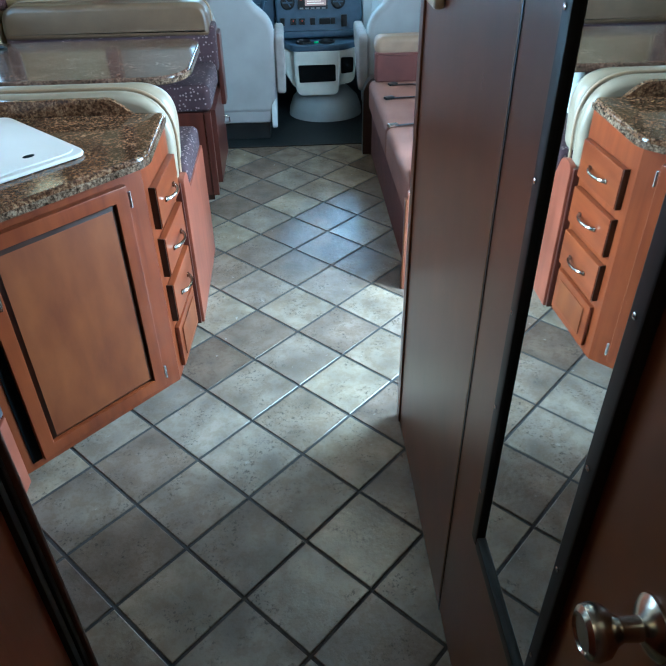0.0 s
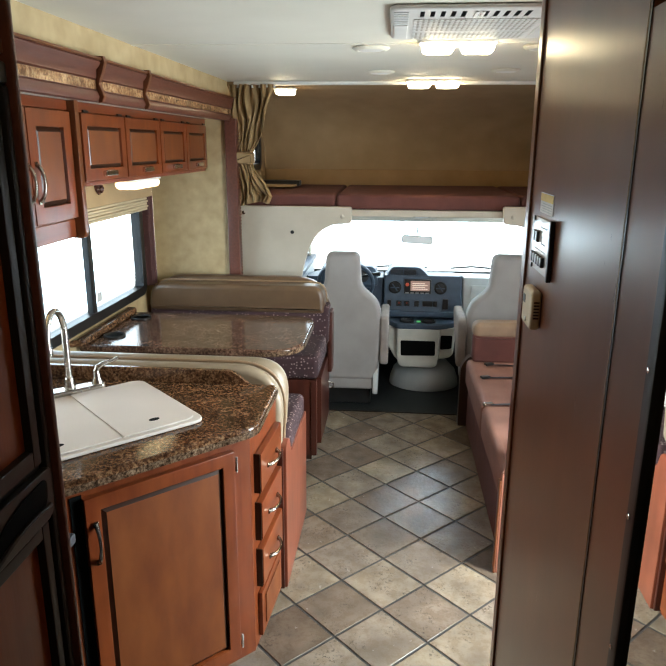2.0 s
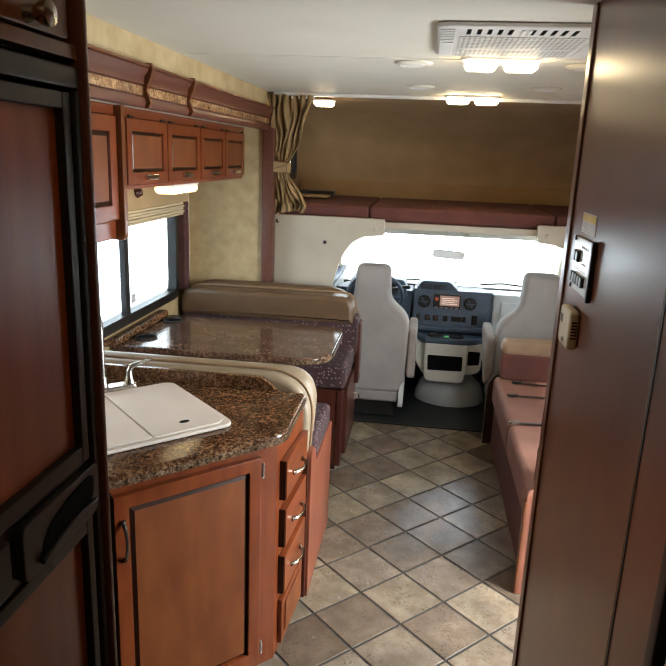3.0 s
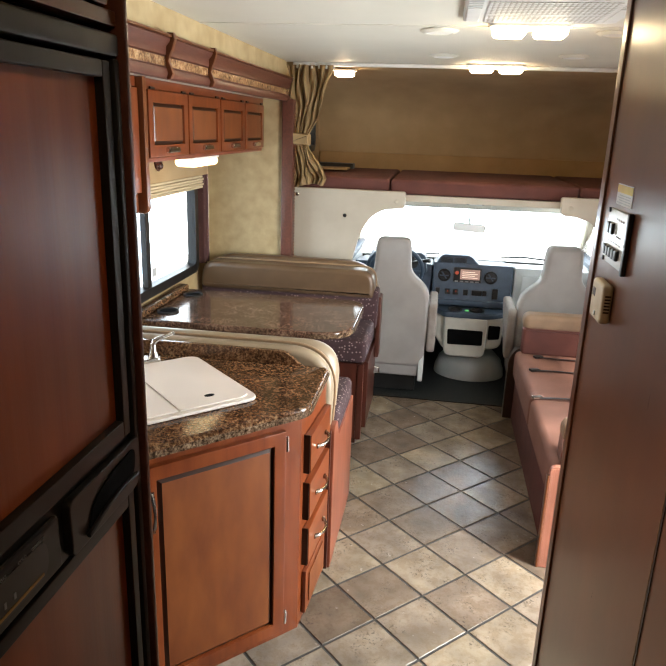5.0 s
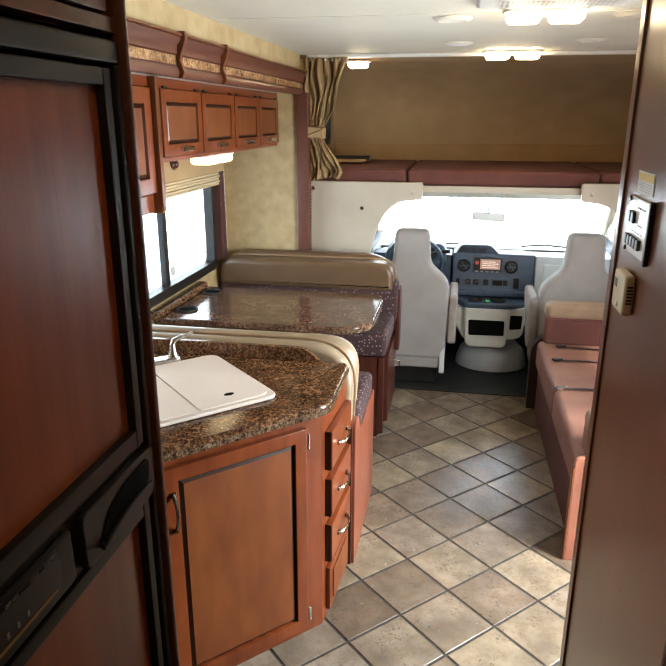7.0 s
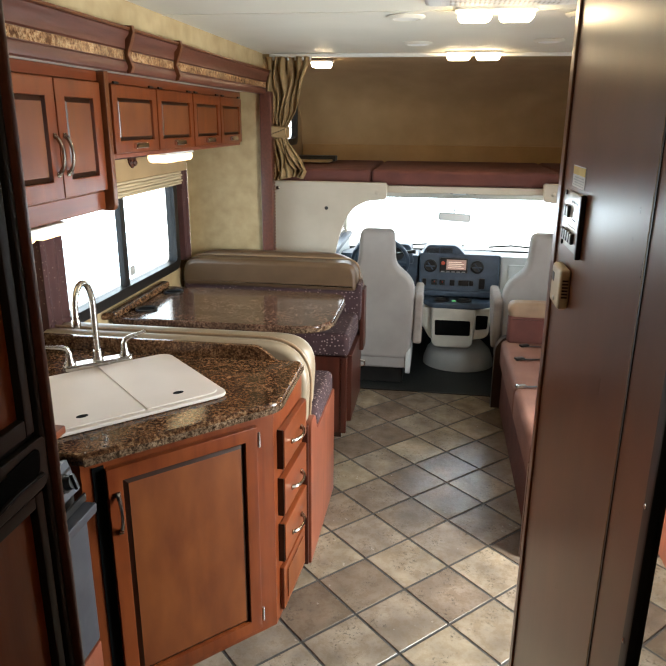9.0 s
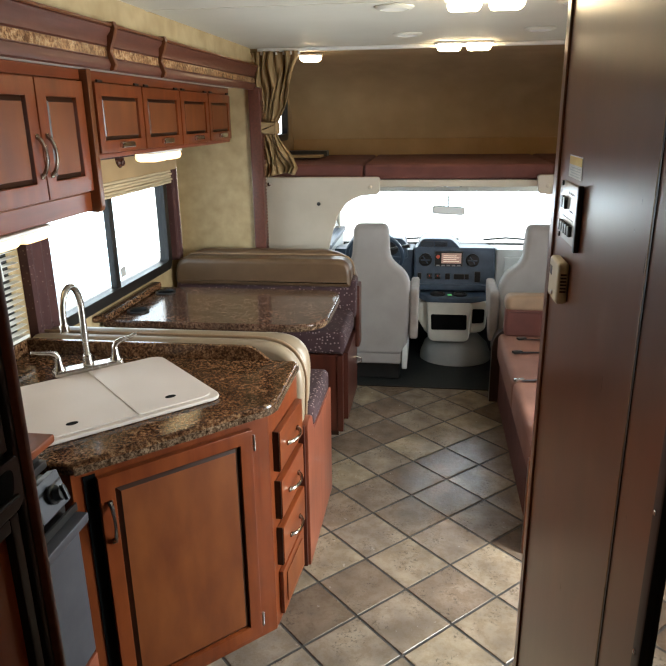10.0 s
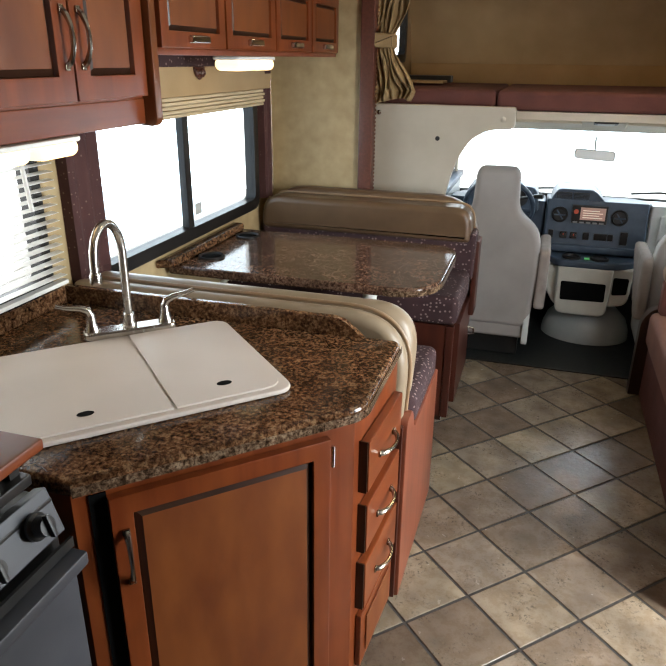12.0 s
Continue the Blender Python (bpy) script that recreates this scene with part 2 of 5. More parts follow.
nickel = mat("brushed_nickel", (0.50, 0.45, 0.38), (0.60, 0.55, 0.47), 8, 0.22, metal=1.0, wear=0.03)
stone_top = granite("granite_laminate", (0.034, 0.014, 0.007), (0.108, 0.049, 0.022), (0.225, 0.130, 0.066), 300)
stone_table = granite("granite_laminate_table", (0.030, 0.013, 0.008), (0.090, 0.046, 0.029), (0.165, 0.100, 0.064), 330)
stone_table.node_tree.nodes["Principled BSDF"].inputs["Specular IOR Level"].default_value = 0.30
stone_edge = granite("granite_edge", (0.030, 0.017, 0.010), (0.105, 0.062, 0.036), (0.21, 0.145, 0.092), 330)
floral_strip = granite("floral_strip", (0.11, 0.045, 0.019), (0.30, 0.155, 0.070), (0.46, 0.29, 0.155), 210)
floral_strip.node_tree.nodes["Principled BSDF"].inputs["Specular IOR Level"].default_value = 0.15
upholstery = dotted("purple_dotted_upholstery", (0.026, 0.009, 0.011), (0.044, 0.016, 0.018), (0.24, 0.17, 0.16), 52, 0.22)
drape_cloth = dotted("maroon_dotted_cloth", (0.046, 0.014, 0.013), (0.068, 0.022, 0.019), (0.20, 0.13, 0.10), 52, 0.12)
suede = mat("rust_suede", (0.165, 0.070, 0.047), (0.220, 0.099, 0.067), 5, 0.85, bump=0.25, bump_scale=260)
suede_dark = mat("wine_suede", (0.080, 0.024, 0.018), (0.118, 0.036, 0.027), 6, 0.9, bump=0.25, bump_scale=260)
cloth_grey = mat("grey_seat_cloth", (0.275, 0.250, 0.238), (0.325, 0.298, 0.283), 6, 0.9, bump=0.35, bump_scale=420)
curtain_cloth = mat("gold_brown_curtain", (0.24, 0.148, 0.060), (0.33, 0.215, 0.098), 10, 0.75, bump=0.3, bump_scale=350)
dash_blue = mat("slate_plastic", (0.030, 0.047, 0.072), (0.043, 0.066, 0.098), 20, 0.45, bump=0.15, bump_scale=400)
dash_pale = mat("pale_grey_plastic", (0.47, 0.49, 0.48), (0.55, 0.57, 0.56), 10, 0.5, bump=0.15, bump_scale=400)
console_tan = mat("grey_beige_plastic", (0.50, 0.48, 0.42), (0.58, 0.56, 0.49), 10, 0.5, bump=0.15, bump_scale=400)
steel_grey = mat("grey_steel", (0.036, 0.038, 0.046), (0.050, 0.053, 0.062), 8, 0.42)
shade_cloth = mat("pleated_shade", (0.42, 0.33, 0.20), (0.58, 0.47, 0.30), 20, 0.8, stretch=(1, 0.3, 12))
grout = mat("dark_grout", (0.020, 0.016, 0.013), (0.038, 0.032, 0.026), 40, 0.75, bump=0.3)
tile = tile_mat()
concrete = mat("pale_concrete", (0.50, 0.49, 0.46), (0.62, 0.60, 0.57), 2, 0.9, bump=0.2)
panel_white = mat("glossy_white_plate", (0.76, 0.75, 0.70), (0.84, 0.83, 0.78), 10, 0.16, wear=0.03, coat=0.4)
sticker_white = mat("paper_white", (0.62, 0.60, 0.55), (0.70, 0.68, 0.62), 30, 0.5)
sticker_yellow = mat("paper_yellow", (0.62, 0.42, 0.06), (0.70, 0.50, 0.09), 30, 0.5)
print_grey = mat("print_grey", (0.20, 0.20, 0.20), (0.26, 0.26, 0.26), 30, 0.6)
print_pale = mat("print_pale", (0.42, 0.42, 0.40), (0.50, 0.50, 0.48), 30, 0.6)
belt_web = mat("black_webbing", (0.014, 0.015, 0.020), (0.03, 0.032, 0.042), 90, 0.7, bump=0.4)
teal_plastic = mat("teal_buckle", (0.10, 0.20, 0.20), (0.16, 0.28, 0.27), 30, 0.4)
ribbed = wood("ribbed_oak", (0.24, 0.085, 0.050), (0.34, 0.135, 0.086), "z", rough=0.6, coat=0)
lamp_glow = emit("lamp_lens_lit", (1.0, 0.78, 0.48), 34)
hall_glow = emit("hall_lamp_lens_lit", (1.0, 0.74, 0.42), 13)
under_glow = emit("small_lamp_lens_lit", (1.0, 0.76, 0.42), 2.6)
screen_glow = emit("screen_lit", (0.50, 0.30, 0.24), 0.16)
screen_pale = emit("screen_text_lit", (0.95, 0.78, 0.66), 0.35)
red_glow = emit("dial_lit_red", (0.5, 0.08, 0.04), 0.12)
green_glow = emit("button_lit_green", (0.15, 0.6, 0.2), 0.2)
daylight = emit("bright_haze", (0.92, 0.97, 1.0), 3.0)

mirror_glass = bpy.data.materials.new("mirror_glass")
mirror_glass.use_nodes = True
mp_ = mirror_glass.node_tree.nodes["Principled BSDF"]
mp_.inputs["Base Color"].default_value = (0.86, 0.88, 0.86, 1)
mp_.inputs["Metallic"].default_value, mp_.inputs["Roughness"].default_value = 1.0, 0.015
mirror_haze = mat("hazed_mirror", (0.76, 0.78, 0.76), (0.84, 0.86, 0.84), 6, 0.5, metal=1.0, wear=0.03)
headliner = mat("cream_headliner", (0.46, 0.40, 0.30), (0.52, 0.455, 0.345), 6, 0.6, bump=0.1, bump_scale=300)
cover_grey = mat("grey_cover_plastic", (0.36, 0.38, 0.375), (0.43, 0.45, 0.44), 8, 0.5, bump=0.1, bump_scale=300)
cloth_taupe = mat("taupe_arm_cloth", (0.24, 0.205, 0.185), (0.31, 0.27, 0.245), 14, 0.9, bump=0.35, bump_scale=420)
# matt near-black that paints the shade inside holes, gaps, wells and slots
hole_shade_black = mat("hole_shade_black", (0.003, 0.003, 0.003), (0.005, 0.005, 0.005), 10, 0.8)
hole_shade_black.node_tree.nodes["Principled BSDF"].inputs["Specular IOR Level"].default_value = 0.05
glass = bpy.data.materials.new("clear_glass")
glass.use_nodes = True
gp = glass.node_tree.nodes["Principled BSDF"]
gp.inputs["Transmission Weight"].default_value, gp.inputs["Roughness"].default_value = 1.0, 0.0
gp.inputs["IOR"].default_value = 1.05


# ---- mesh helpers ----
def box(bm, x0, x1, y0, y1, z0, z1, bevel=0.0, seg=2):
    """A box with softened edges, added to bm."""
    t = bmesh.new()
    bmesh.ops.create_cube(t, size=1)
    for v in t.verts:
        v.co = Vector((x0 + (v.co.x + 0.5) * (x1 - x0), y0 + (v.co.y + 0.5) * (y1 - y0), z0 + (v.co.z + 0.5) * (z1 - z0)))
    if bevel:
        bmesh.ops.bevel(t, geom=list(t.edges), offset=bevel, segments=seg, profile=0.5, affect="EDGES", clamp_overlap=True)
    return merge(bm, t)


def merge(bm, t, m=None):
    if m is not None:
        bmesh.ops.transform(t, matrix=m, verts=t.verts)
    me = bpy.data.meshes.new("scratch")
    t.to_mesh(me)
    t.free()
    bm.from_mesh(me)
    bpy.data.meshes.remove(me)
    return bm


def bx(*a, **k):
    return box(bmesh.new(), *a, **k)


def prism(pts, lo, hi, axis="z", bevel=0.0, seg=2):
    """A closed outline carried along an axis, with rounded rims. The outline's plane: z: (x, y), y: (x, z), x: (y, z)."""
    t = bmesh.new()
    put = {"z": lambda a, b, c: (a, b, c), "y": lambda a, b, c: (a, c, b), "x": lambda a, b, c: (c, a, b)}[axis]
    n = len(pts)
    turn = 1 if sum(pts[k - 1][0] * pts[k][1] - pts[k][0] * pts[k - 1][1] for k in range(n)) > 0 else -1
    inward = []
    for k in range(n):
        e1 = (Vector(pts[k]) - Vector(pts[k - 1])).normalized()
        e2 = (Vector(pts[(k + 1) % n]) - Vector(pts[k])).normalized()
        n1, n2 = Vector((-e1.y, e1.x)) * turn, Vector((-e2.y, e2.x)) * turn
        inward.append((n1 + n2) / max(0.35, 1 + n1.dot(n2)))
    bevel = min(bevel, abs(hi - lo) * 0.49)
    steps = [(0.0, 0.0)]
    if bevel:
        steps = [(bevel * (1 - math.sin(k / seg * math.pi / 2)), bevel * (1 - math.cos(k / seg * math.pi / 2))) for k in range(seg + 1)]
    levels = [(i, lo + h) for i, h in steps] + [(i, hi - h) for i, h in reversed(steps)]
    rings = [[t.verts.new(put(p[0] + w.x * i, p[1] + w.y * i, c)) for p, w in zip(pts, inward)] for i, c in levels]
    for a, b in zip(rings, rings[1:]):
        for k in range(n):
            t.faces.new((a[k], a[(k + 1) % n], b[(k + 1) % n], b[k]))
    t.faces.new(rings[0])
    t.faces.new(rings[-1])
    bmesh.ops.recalc_face_normals(t, faces=t.faces)
    return t


def round_outline(pts, radii, steps=6):
    """The outline with its corners rounded."""
    out, n = [], len(pts)
    for i, (p, r) in enumerate(zip(pts, radii)):
        p, a, b = Vector(p), Vector(pts[i - 1]), Vector(pts[(i + 1) % n])
        r = min(r, (a - p).length * 0.49 if radii[i - 1] else (a - p).length, (b - p).length * 0.49 if radii[(i + 1) % n] else (b - p).length)
        if not r:
            out.append(tuple(p))
            continue
        u, w = (a - p).normalized(), (b - p).normalized()
        s, e = p + u * r, p + w * r
        for k in range(steps + 1):
            f = k / steps
            out.append(tuple((1 - f) ** 2 * s + 2 * f * (1 - f) * p + f * f * e))
    return out


def tube(points, radius, sides=8, closed=False, flat=1.0):
    """A round bar along a line of points; radius may be a list."""
    t = bmesh.new()
    pts = [Vector(p) for p in points]
    n = len(pts)
    rings = []
    u = None
    for i, p in enumerate(pts):
        d = (pts[(i + 1) % n] - pts[i - 1]) if closed else (pts[min(i + 1, n - 1)] - pts[max(i - 1, 0)])
        d.normalize()
        if u is None:
            u = d.cross(Vector((0.13, 0.21, 0.97)))
            if u.length < 0.3:
                u = d.cross(Vector((1, 0, 0)))
        u = u - d * u.dot(d)
        u.normalize()
        w = d.cross(u)
        r = radius[i] if isinstance(radius, (list, tuple)) else radius
        rings.append([t.verts.new(p + (u * math.cos(a) + w * math.sin(a) * flat) * r) for a in [2 * math.pi * k / sides for k in range(sides)]])
    for i in range(n if closed else n - 1):
        a, b = rings[i], rings[(i + 1) % n]
        for k in range(sides):
            t.faces.new((a[k], a[(k + 1) % sides], b[(k + 1) % sides], b[k]))
    if not closed:
        t.faces.new(rings[0])
        t.faces.new(rings[-1])
    bmesh.ops.recalc_face_normals(t, faces=t.faces)
    return t


def lathe(profile, m=None, sides=20, sx=1.0, sy=1.0):
    """A turned form: (radius, height) pairs round z, then the pose m."""
    t = bmesh.new()
    rings = [[t.verts.new((max(r, 1e-4) * sx * math.cos(2 * math.pi * k / sides), max(r, 1e-4) * sy * math.sin(2 * math.pi * k / sides), z))
              for k in range(sides)] for r, z in profile]
    for a, b in zip(rings, rings[1:]):
        for k in range(sides):
            t.faces.new((a[k], a[(k + 1) % sides], b[(k + 1) % sides], b[k]))
    t.faces.new(rings[0])
    t.faces.new(rings[-1])
    bmesh.ops.recalc_face_normals(t, faces=t.faces)
    if m is not None:
        bmesh.ops.transform(t, matrix=m, verts=t.verts)
    return t


def turned(t, m):
    bmesh.ops.transform(t, matrix=m, verts=t.verts)
    return t


def solid(name, bm, material, smooth=True):
    me = bpy.data.meshes.new(name)
    bm.to_mesh(me)
    bm.free()
    me.materials.append(material)
    if smooth:
        for p in me.polygons:
            p.use_smooth = len(p.vertices) < 5
        me.set_sharp_from_angle(angle=radians(38))
    ob = new(name, me)
    if smooth and len(me.polygons) > 20:
        w = ob.modifiers.new("even_shading", "WEIGHTED_NORMAL")
        w.keep_sharp = True
    return ob


def thing(name, base, label, category, group="", kind=""):
    """An Empty at a thing's base; its parts are built in place."""
    ob = new(name)
    ob.empty_display_size = 0.05
    ob.matrix_world = Matrix.Translation(base)
    ob["at"] = base
    return tagged(ob, label, category, group, kind)


def part(name, bm, material, parent, label="", smooth=True):
    ob = solid(name, bm, material, smooth)
    ob.parent = parent
    root = parent if parent.parent is None else parent.parent
    if parent.parent is None and "at" in root:
        ob.matrix_parent_inverse = Matrix.Translation(root["at"]).inverted()
    if label:
        ob["label"] = label
    return ob


def single(name, bm, material, label, category, group="", kind="", smooth=True):
    return tagged(solid(name, bm, material, smooth), label, category, group, kind)


def structure(name, bm, material, label, category="", smooth=False):
    return tagged(solid(name, bm, material, smooth), label, category or name.split("_")[0], "", "structure")


def holed(axis, at, thick, u0, u1, z0, z1, holes):
    """A wall with openings. axis: the one that it stands across; u: the level axis along it; holes: (u0, u1, z0, z1)."""
    bm = bmesh.new()
    us = sorted({u0, u1, *[h[0] for h in holes], *[h[1] for h in holes]})
    zs = sorted({z0, z1, *[h[2] for h in holes], *[h[3] for h in holes]})
    for a, b in zip(us, us[1:]):
        for c, d in zip(zs, zs[1:]):
            mu, mz = (a + b) / 2, (c + d) / 2
            if any(h[0] < mu < h[1] and h[2] < mz < h[3] for h in holes):
                continue
            if axis == "x":
                box(bm, at, at + thick, a, b, c, d)
            else:
                box(bm, a, b, at, at + thick, c, d)
    bmesh.ops.remove_doubles(bm, verts=bm.verts, dist=1e-5)
    seen = {}
    for f in list(bm.faces):
        seen.setdefault(tuple(round(c, 4) for c in f.calc_center_median()), []).append(f)
    bmesh.ops.delete(bm, geom=[f for fs in seen.values() if len(fs) > 1 for f in fs], context="FACES_ONLY")
    return bm


def lettering(text, size, m):
    """Flat letters of the built-in font, in the pose m (reading along its x, upright along its y)."""
    cu_ = bpy.data.curves.new("letters", "FONT")
    cu_.body, cu_.size, cu_.extrude = text, size, 0.0002
    ob = new("letters", cu_)
    bpy.context.view_layer.update()
    me = bpy.data.meshes.new_from_object(ob.evaluated_get(bpy.context.evaluated_depsgraph_get()))
    t = bmesh.new()
    t.from_mesh(me)
    bpy.data.objects.remove(ob)
    bpy.data.meshes.remove(me)
    bpy.data.curves.remove(cu_)
    return turned(t, m)


# ---- structure ----
CEIL = 2.19
structure("floor", bx(-1.58, 1.40, -1.3, 4.55, -0.05, -0.003), grout, "dark joints of the tiled vinyl floor")
floor = bpy.data.objects["floor"]
structure("ground", bx(-60, 60, -60, 60, -0.95, -0.9), concrete, "pale concrete ground outside")
structure("ceiling", bx(-1.05, 1.40, -1.3, 4.45, CEIL, CEIL + 0.04), ceiling_white, "off-white panelled ceiling")
structure("trim_ceiling_seam", bx(-1.05, 1.40, 2.835, 2.86, CEIL - 0.003, CEIL + 0.002), ceiling_white, "white ceiling seam strip", "trim")
t = bx(-1.0, 1.36, 4.41, 4.45, CEIL - 0.022, CEIL - 0.001, bevel=0.006)
structure("trim_curtain_track", t, white_plastic, "white curtain track along the ceiling", "trim", True)
structure("wall_rear", bx(-1.05, 1.40, -1.34, -1.30, 0, CEIL), mahogany, "dark wood rear wall")
structure("wall_right", holed("x", 1.36, 0.04, -1.3, 4.5, 0, CEIL, [(1.95, 2.66, 0.0, 1.95), (3.05, 4.15, 0.95, 1.45)]), wallpaper, "cream papered wall with the entry opening")
structure("wall_left_front", bx(-1.09, -1.05, 4.40, 4.50, 0, CEIL), wallpaper, "cream papered wall")
structure("wall_left_upper", bx(-1.09, -1.04, -1.3, 4.40, 2.06, CEIL), wallpaper, "cream papered strip above the slide")
structure("wall_left_rear", bx(-1.09, -1.05, -1.3, 0.25, 0, 2.10), mahogany, "dark wood wall")
structure("wall_slide_outer", holed("x", -1.58, 0.04, 0.2, 4.40, 0, 1.98, [(2.695, 4.10, 0.935, 1.470), (1.92, 2.45, 0.985, 1.425)]),
          wallpaper, "cream papered slide-out wall with window openings")
structure("wall_slide_end", bx(-1.54, -1.05, 4.36, 4.40, 0, 1.98), wallpaper, "cream papered end wall of the slide-out")
structure("wall_slide_near", bx(-1.54, -1.05, 0.20, 0.24, 0, 1.98), wallpaper, "cream papered end wall of the slide-out")
structure("ceiling_slide", bx(-1.58, -1.03, 0.2, 4.40, 1.968, 1.99), ceiling_white, "white underside of the slide-out roof")
structure("trim_slide_post", bx(-1.048, -0.975, 4.33, 4.40, 0, 1.97, bevel=0.008), trim_brown, "cherry post at the slide-out's end", "trim", True)
t = bmesh.new()
for k in range(70):
    box(t, -0.972, -0.966, 4.365, 4.38, 0.5 + k * 0.02, 0.512 + k * 0.02, bevel=0.002, seg=1)
structure("trim_post_beading", t, mahogany, "beaded seal along the cherry post", "trim", True)

# fascia above the slide-out
fas = thing("slide_fascia", (-1.02, 2.6, 1.97), "brown moulded fascia with a floral inlay strip above the cabinets", "fascia")
prof = [(-1.05, 1.968), (-1.012, 1.968), (-1.006, 1.985), (-1.012, 2.005), (-1.020, 2.010), (-1.020, 2.048), (-1.012, 2.053), (-1.010, 2.085),
        (-0.998, 2.100), (-0.994, 2.112), (-1.0, 2.122), (-1.05, 2.122)]
part("moulding", prism(prof, 0.25, 4.56, "y"), trim_brown, fas)
part("inlay_strip", bx(-1.021, -1.0165, 0.25, 4.55, 2.0125, 2.0455), floral_strip, fas, "gold and tan floral inlay strip")
part("crown_bead", bx(-0.998, -0.989, 0.25, 4.56, 2.117, 2.128, bevel=0.003), mahogany, fas)
part("end_cap", bx(-1.05, -0.985, 4.56, 4.585, 1.96, 2.135, bevel=0.005), mahogany, fas)
for y in (2.43, 2.875):
    pts = [(-1.012, 1.962), (-0.998, 1.965), (-0.990, 1.985), (-0.997, 2.01), (-1.004, 2.03), (-1.000, 2.05), (-0.990, 2.075), (-0.980, 2.11), (-0.984, 2.135),
           (-1.02, 2.135)]
    part("fascia_bracket", prism(pts, y - 0.011, y + 0.011, "y", bevel=0.003), mahogany, fas)

lower = Matrix.Translation((0, 0, 1.955)) @ Matrix.Diagonal((1, 1, 0.87, 1)) @ Matrix.Translation((0, 0, -1.968))
for piece in fas.children:
    piece.data.transform(lower)

# ---- right-hand partition and the mirrored door ----
structure("wall_partition_side", bx(0.352, 0.382, 1.118, 1.858, 0, CEIL), mahogany, "dark stained wood partition panel")
structure("wall_partition_front", bx(0.352, 1.36, 1.858, 1.885, 0, CEIL), mahogany, "dark stained wood partition panel facing the entry")
structure("wall_partition_back", bx(0.42, 1.36, -1.3, -1.27, 0, CEIL), mahogany, "dark wood wall")
structure("wall_hall_right", bx(0.352, 0.382, -1.3, 0.32, 0, CEIL), mahogany, "dark wood hallway wall")
structure("trim_partition_edge", bx(0.346, 0.356, 1.845, 1.888, 0, CEIL, bevel=0.003), mahogany, "dark edge strip of the partition", "trim", True)
structure("trim_partition_seam", bx(0.3505, 0.3525, 1.1115, 1.1185, 0, CEIL), black_satin, "dark seam strip between panel and door", "trim")
structure("trim_seam_beading", tube([(0.3515, 1.1225 + 0.0006 * (-1) ** k, 0.02 + k * 0.014) for k in range(154)], 0.0015, 5), vinyl_tan,
          "stapled gimp edging along the seam", "trim", True)
door = tagged(thing("door_1", (0.35, 0.7, 0.01), "dark mahogany door with a framed mirror, closed against its jamb", "door"), kind="structure")
part("leaf", bx(0.352, 0.382, 0.33, 1.112, 0.01, 2.0), mahogany, door)
part("mirror", bx(0.344, 0.3515, 0.605, 0.905, 0.595, 1.875), mirror_glass, door, "silvered mirror glass")
fr = bmesh.new()
for y0, y1, z0, z1 in ((0.895, 0.925, 0.575, 1.895), (0.585, 0.615, 0.575, 1.895), (0.615, 0.895, 0.575, 0.605), (0.615, 0.895, 1.865, 1.895)):
    box(fr, 0.334, 0.3516, y0, y1, z0, z1, bevel=0.005)
mf = part("mirror_frame", fr, black_satin, door, "glossy black moulded mirror frame")
for y in (0.91, 0.60):
    for z in (0.72, 0.93, 1.12, 1.33, 1.54):
        part("screw", lathe([(0.004, 0), (0.004, 0.002), (0.002, 0.003)], pose(0.334, y, z, 0, -90, 0), 10), chrome, mf)
part("door_knob", lathe([(0.033, 0), (0.033, 0.004), (0.026, 0.010), (0.013, 0.016), (0.012, 0.034), (0.016, 0.042), (0.026, 0.052), (0.0285, 0.062),
                              (0.026, 0.071), (0.020, 0.075), (0.018, 0.073), (0.0, 0.073)], pose(0.352, 0.440, 1.065, 0, -90, 0), 28), nickel, door, "brushed nickel door knob")

# ---- outside ----
structure("backdrop_left", bx(-9.0, -8.9, -8, 14, -0.9, 6), daylight, "white glare of daylight outside", "backdrop")
structure("backdrop_front", bx(-9, 9, 13.9, 14.0, -0.9, 7), daylight, "white glare of daylight outside", "backdrop")
structure("backdrop_right", bx(8.9, 9.0, -8, 14, -0.9, 6), daylight, "white glare of daylight outside", "backdrop")

# ---- kitchen ----


def plate(m, u0, u1, v0, v1, w0, w1, bevel=0.0, seg=2):
    """A slab in a face's own axes: u along it, v up, w out of it."""
    return turned(bx(u0, u1, w0, w1, v0, v1, bevel=bevel, seg=seg), m)


def face(p, q):
    """The pose of a face that runs from p to q (seen from outside: left to right); local x along, y outwards negated to -y, z up."""
    d = Vector((q[0] - p[0], q[1] - p[1], 0)).normalized()
    out = Vector((d.y, -d.x, 0))
    m = Matrix((d, out, Vector((0, 0, 1)))).transposed().to_4x4()
    m.translation = Vector((p[0], p[1], 0))
    return m


def ring(m, u0, u1, v0, v1, wide, w_out, w_in):
    """A frame whose section falls from w_out at the rim to w_in inside."""
    t = bmesh.new()
    a = [(u0, v0), (u1, v0), (u1, v1), (u0, v1)]
    b = [(u0 + wide, v0 + wide), (u1 - wide, v0 + wide), (u1 - wide, v1 - wide), (u0 + wide, v1 - wide)]
    o = [t.verts.new((u, w_out, v)) for u, v in a]
    i = [t.verts.new((u, w_in, v)) for u, v in b]
    ob_ = [t.verts.new((u, 0, v)) for u, v in a]
    for k in range(4):
        t.faces.new((o[k], o[(k + 1) % 4], i[(k + 1) % 4], i[k]))
        t.faces.new((ob_[k], ob_[(k + 1) % 4], o[(k + 1) % 4], o[k]))
    bmesh.ops.recalc_face_normals(t, faces=t.faces)
    return turned(t, m)


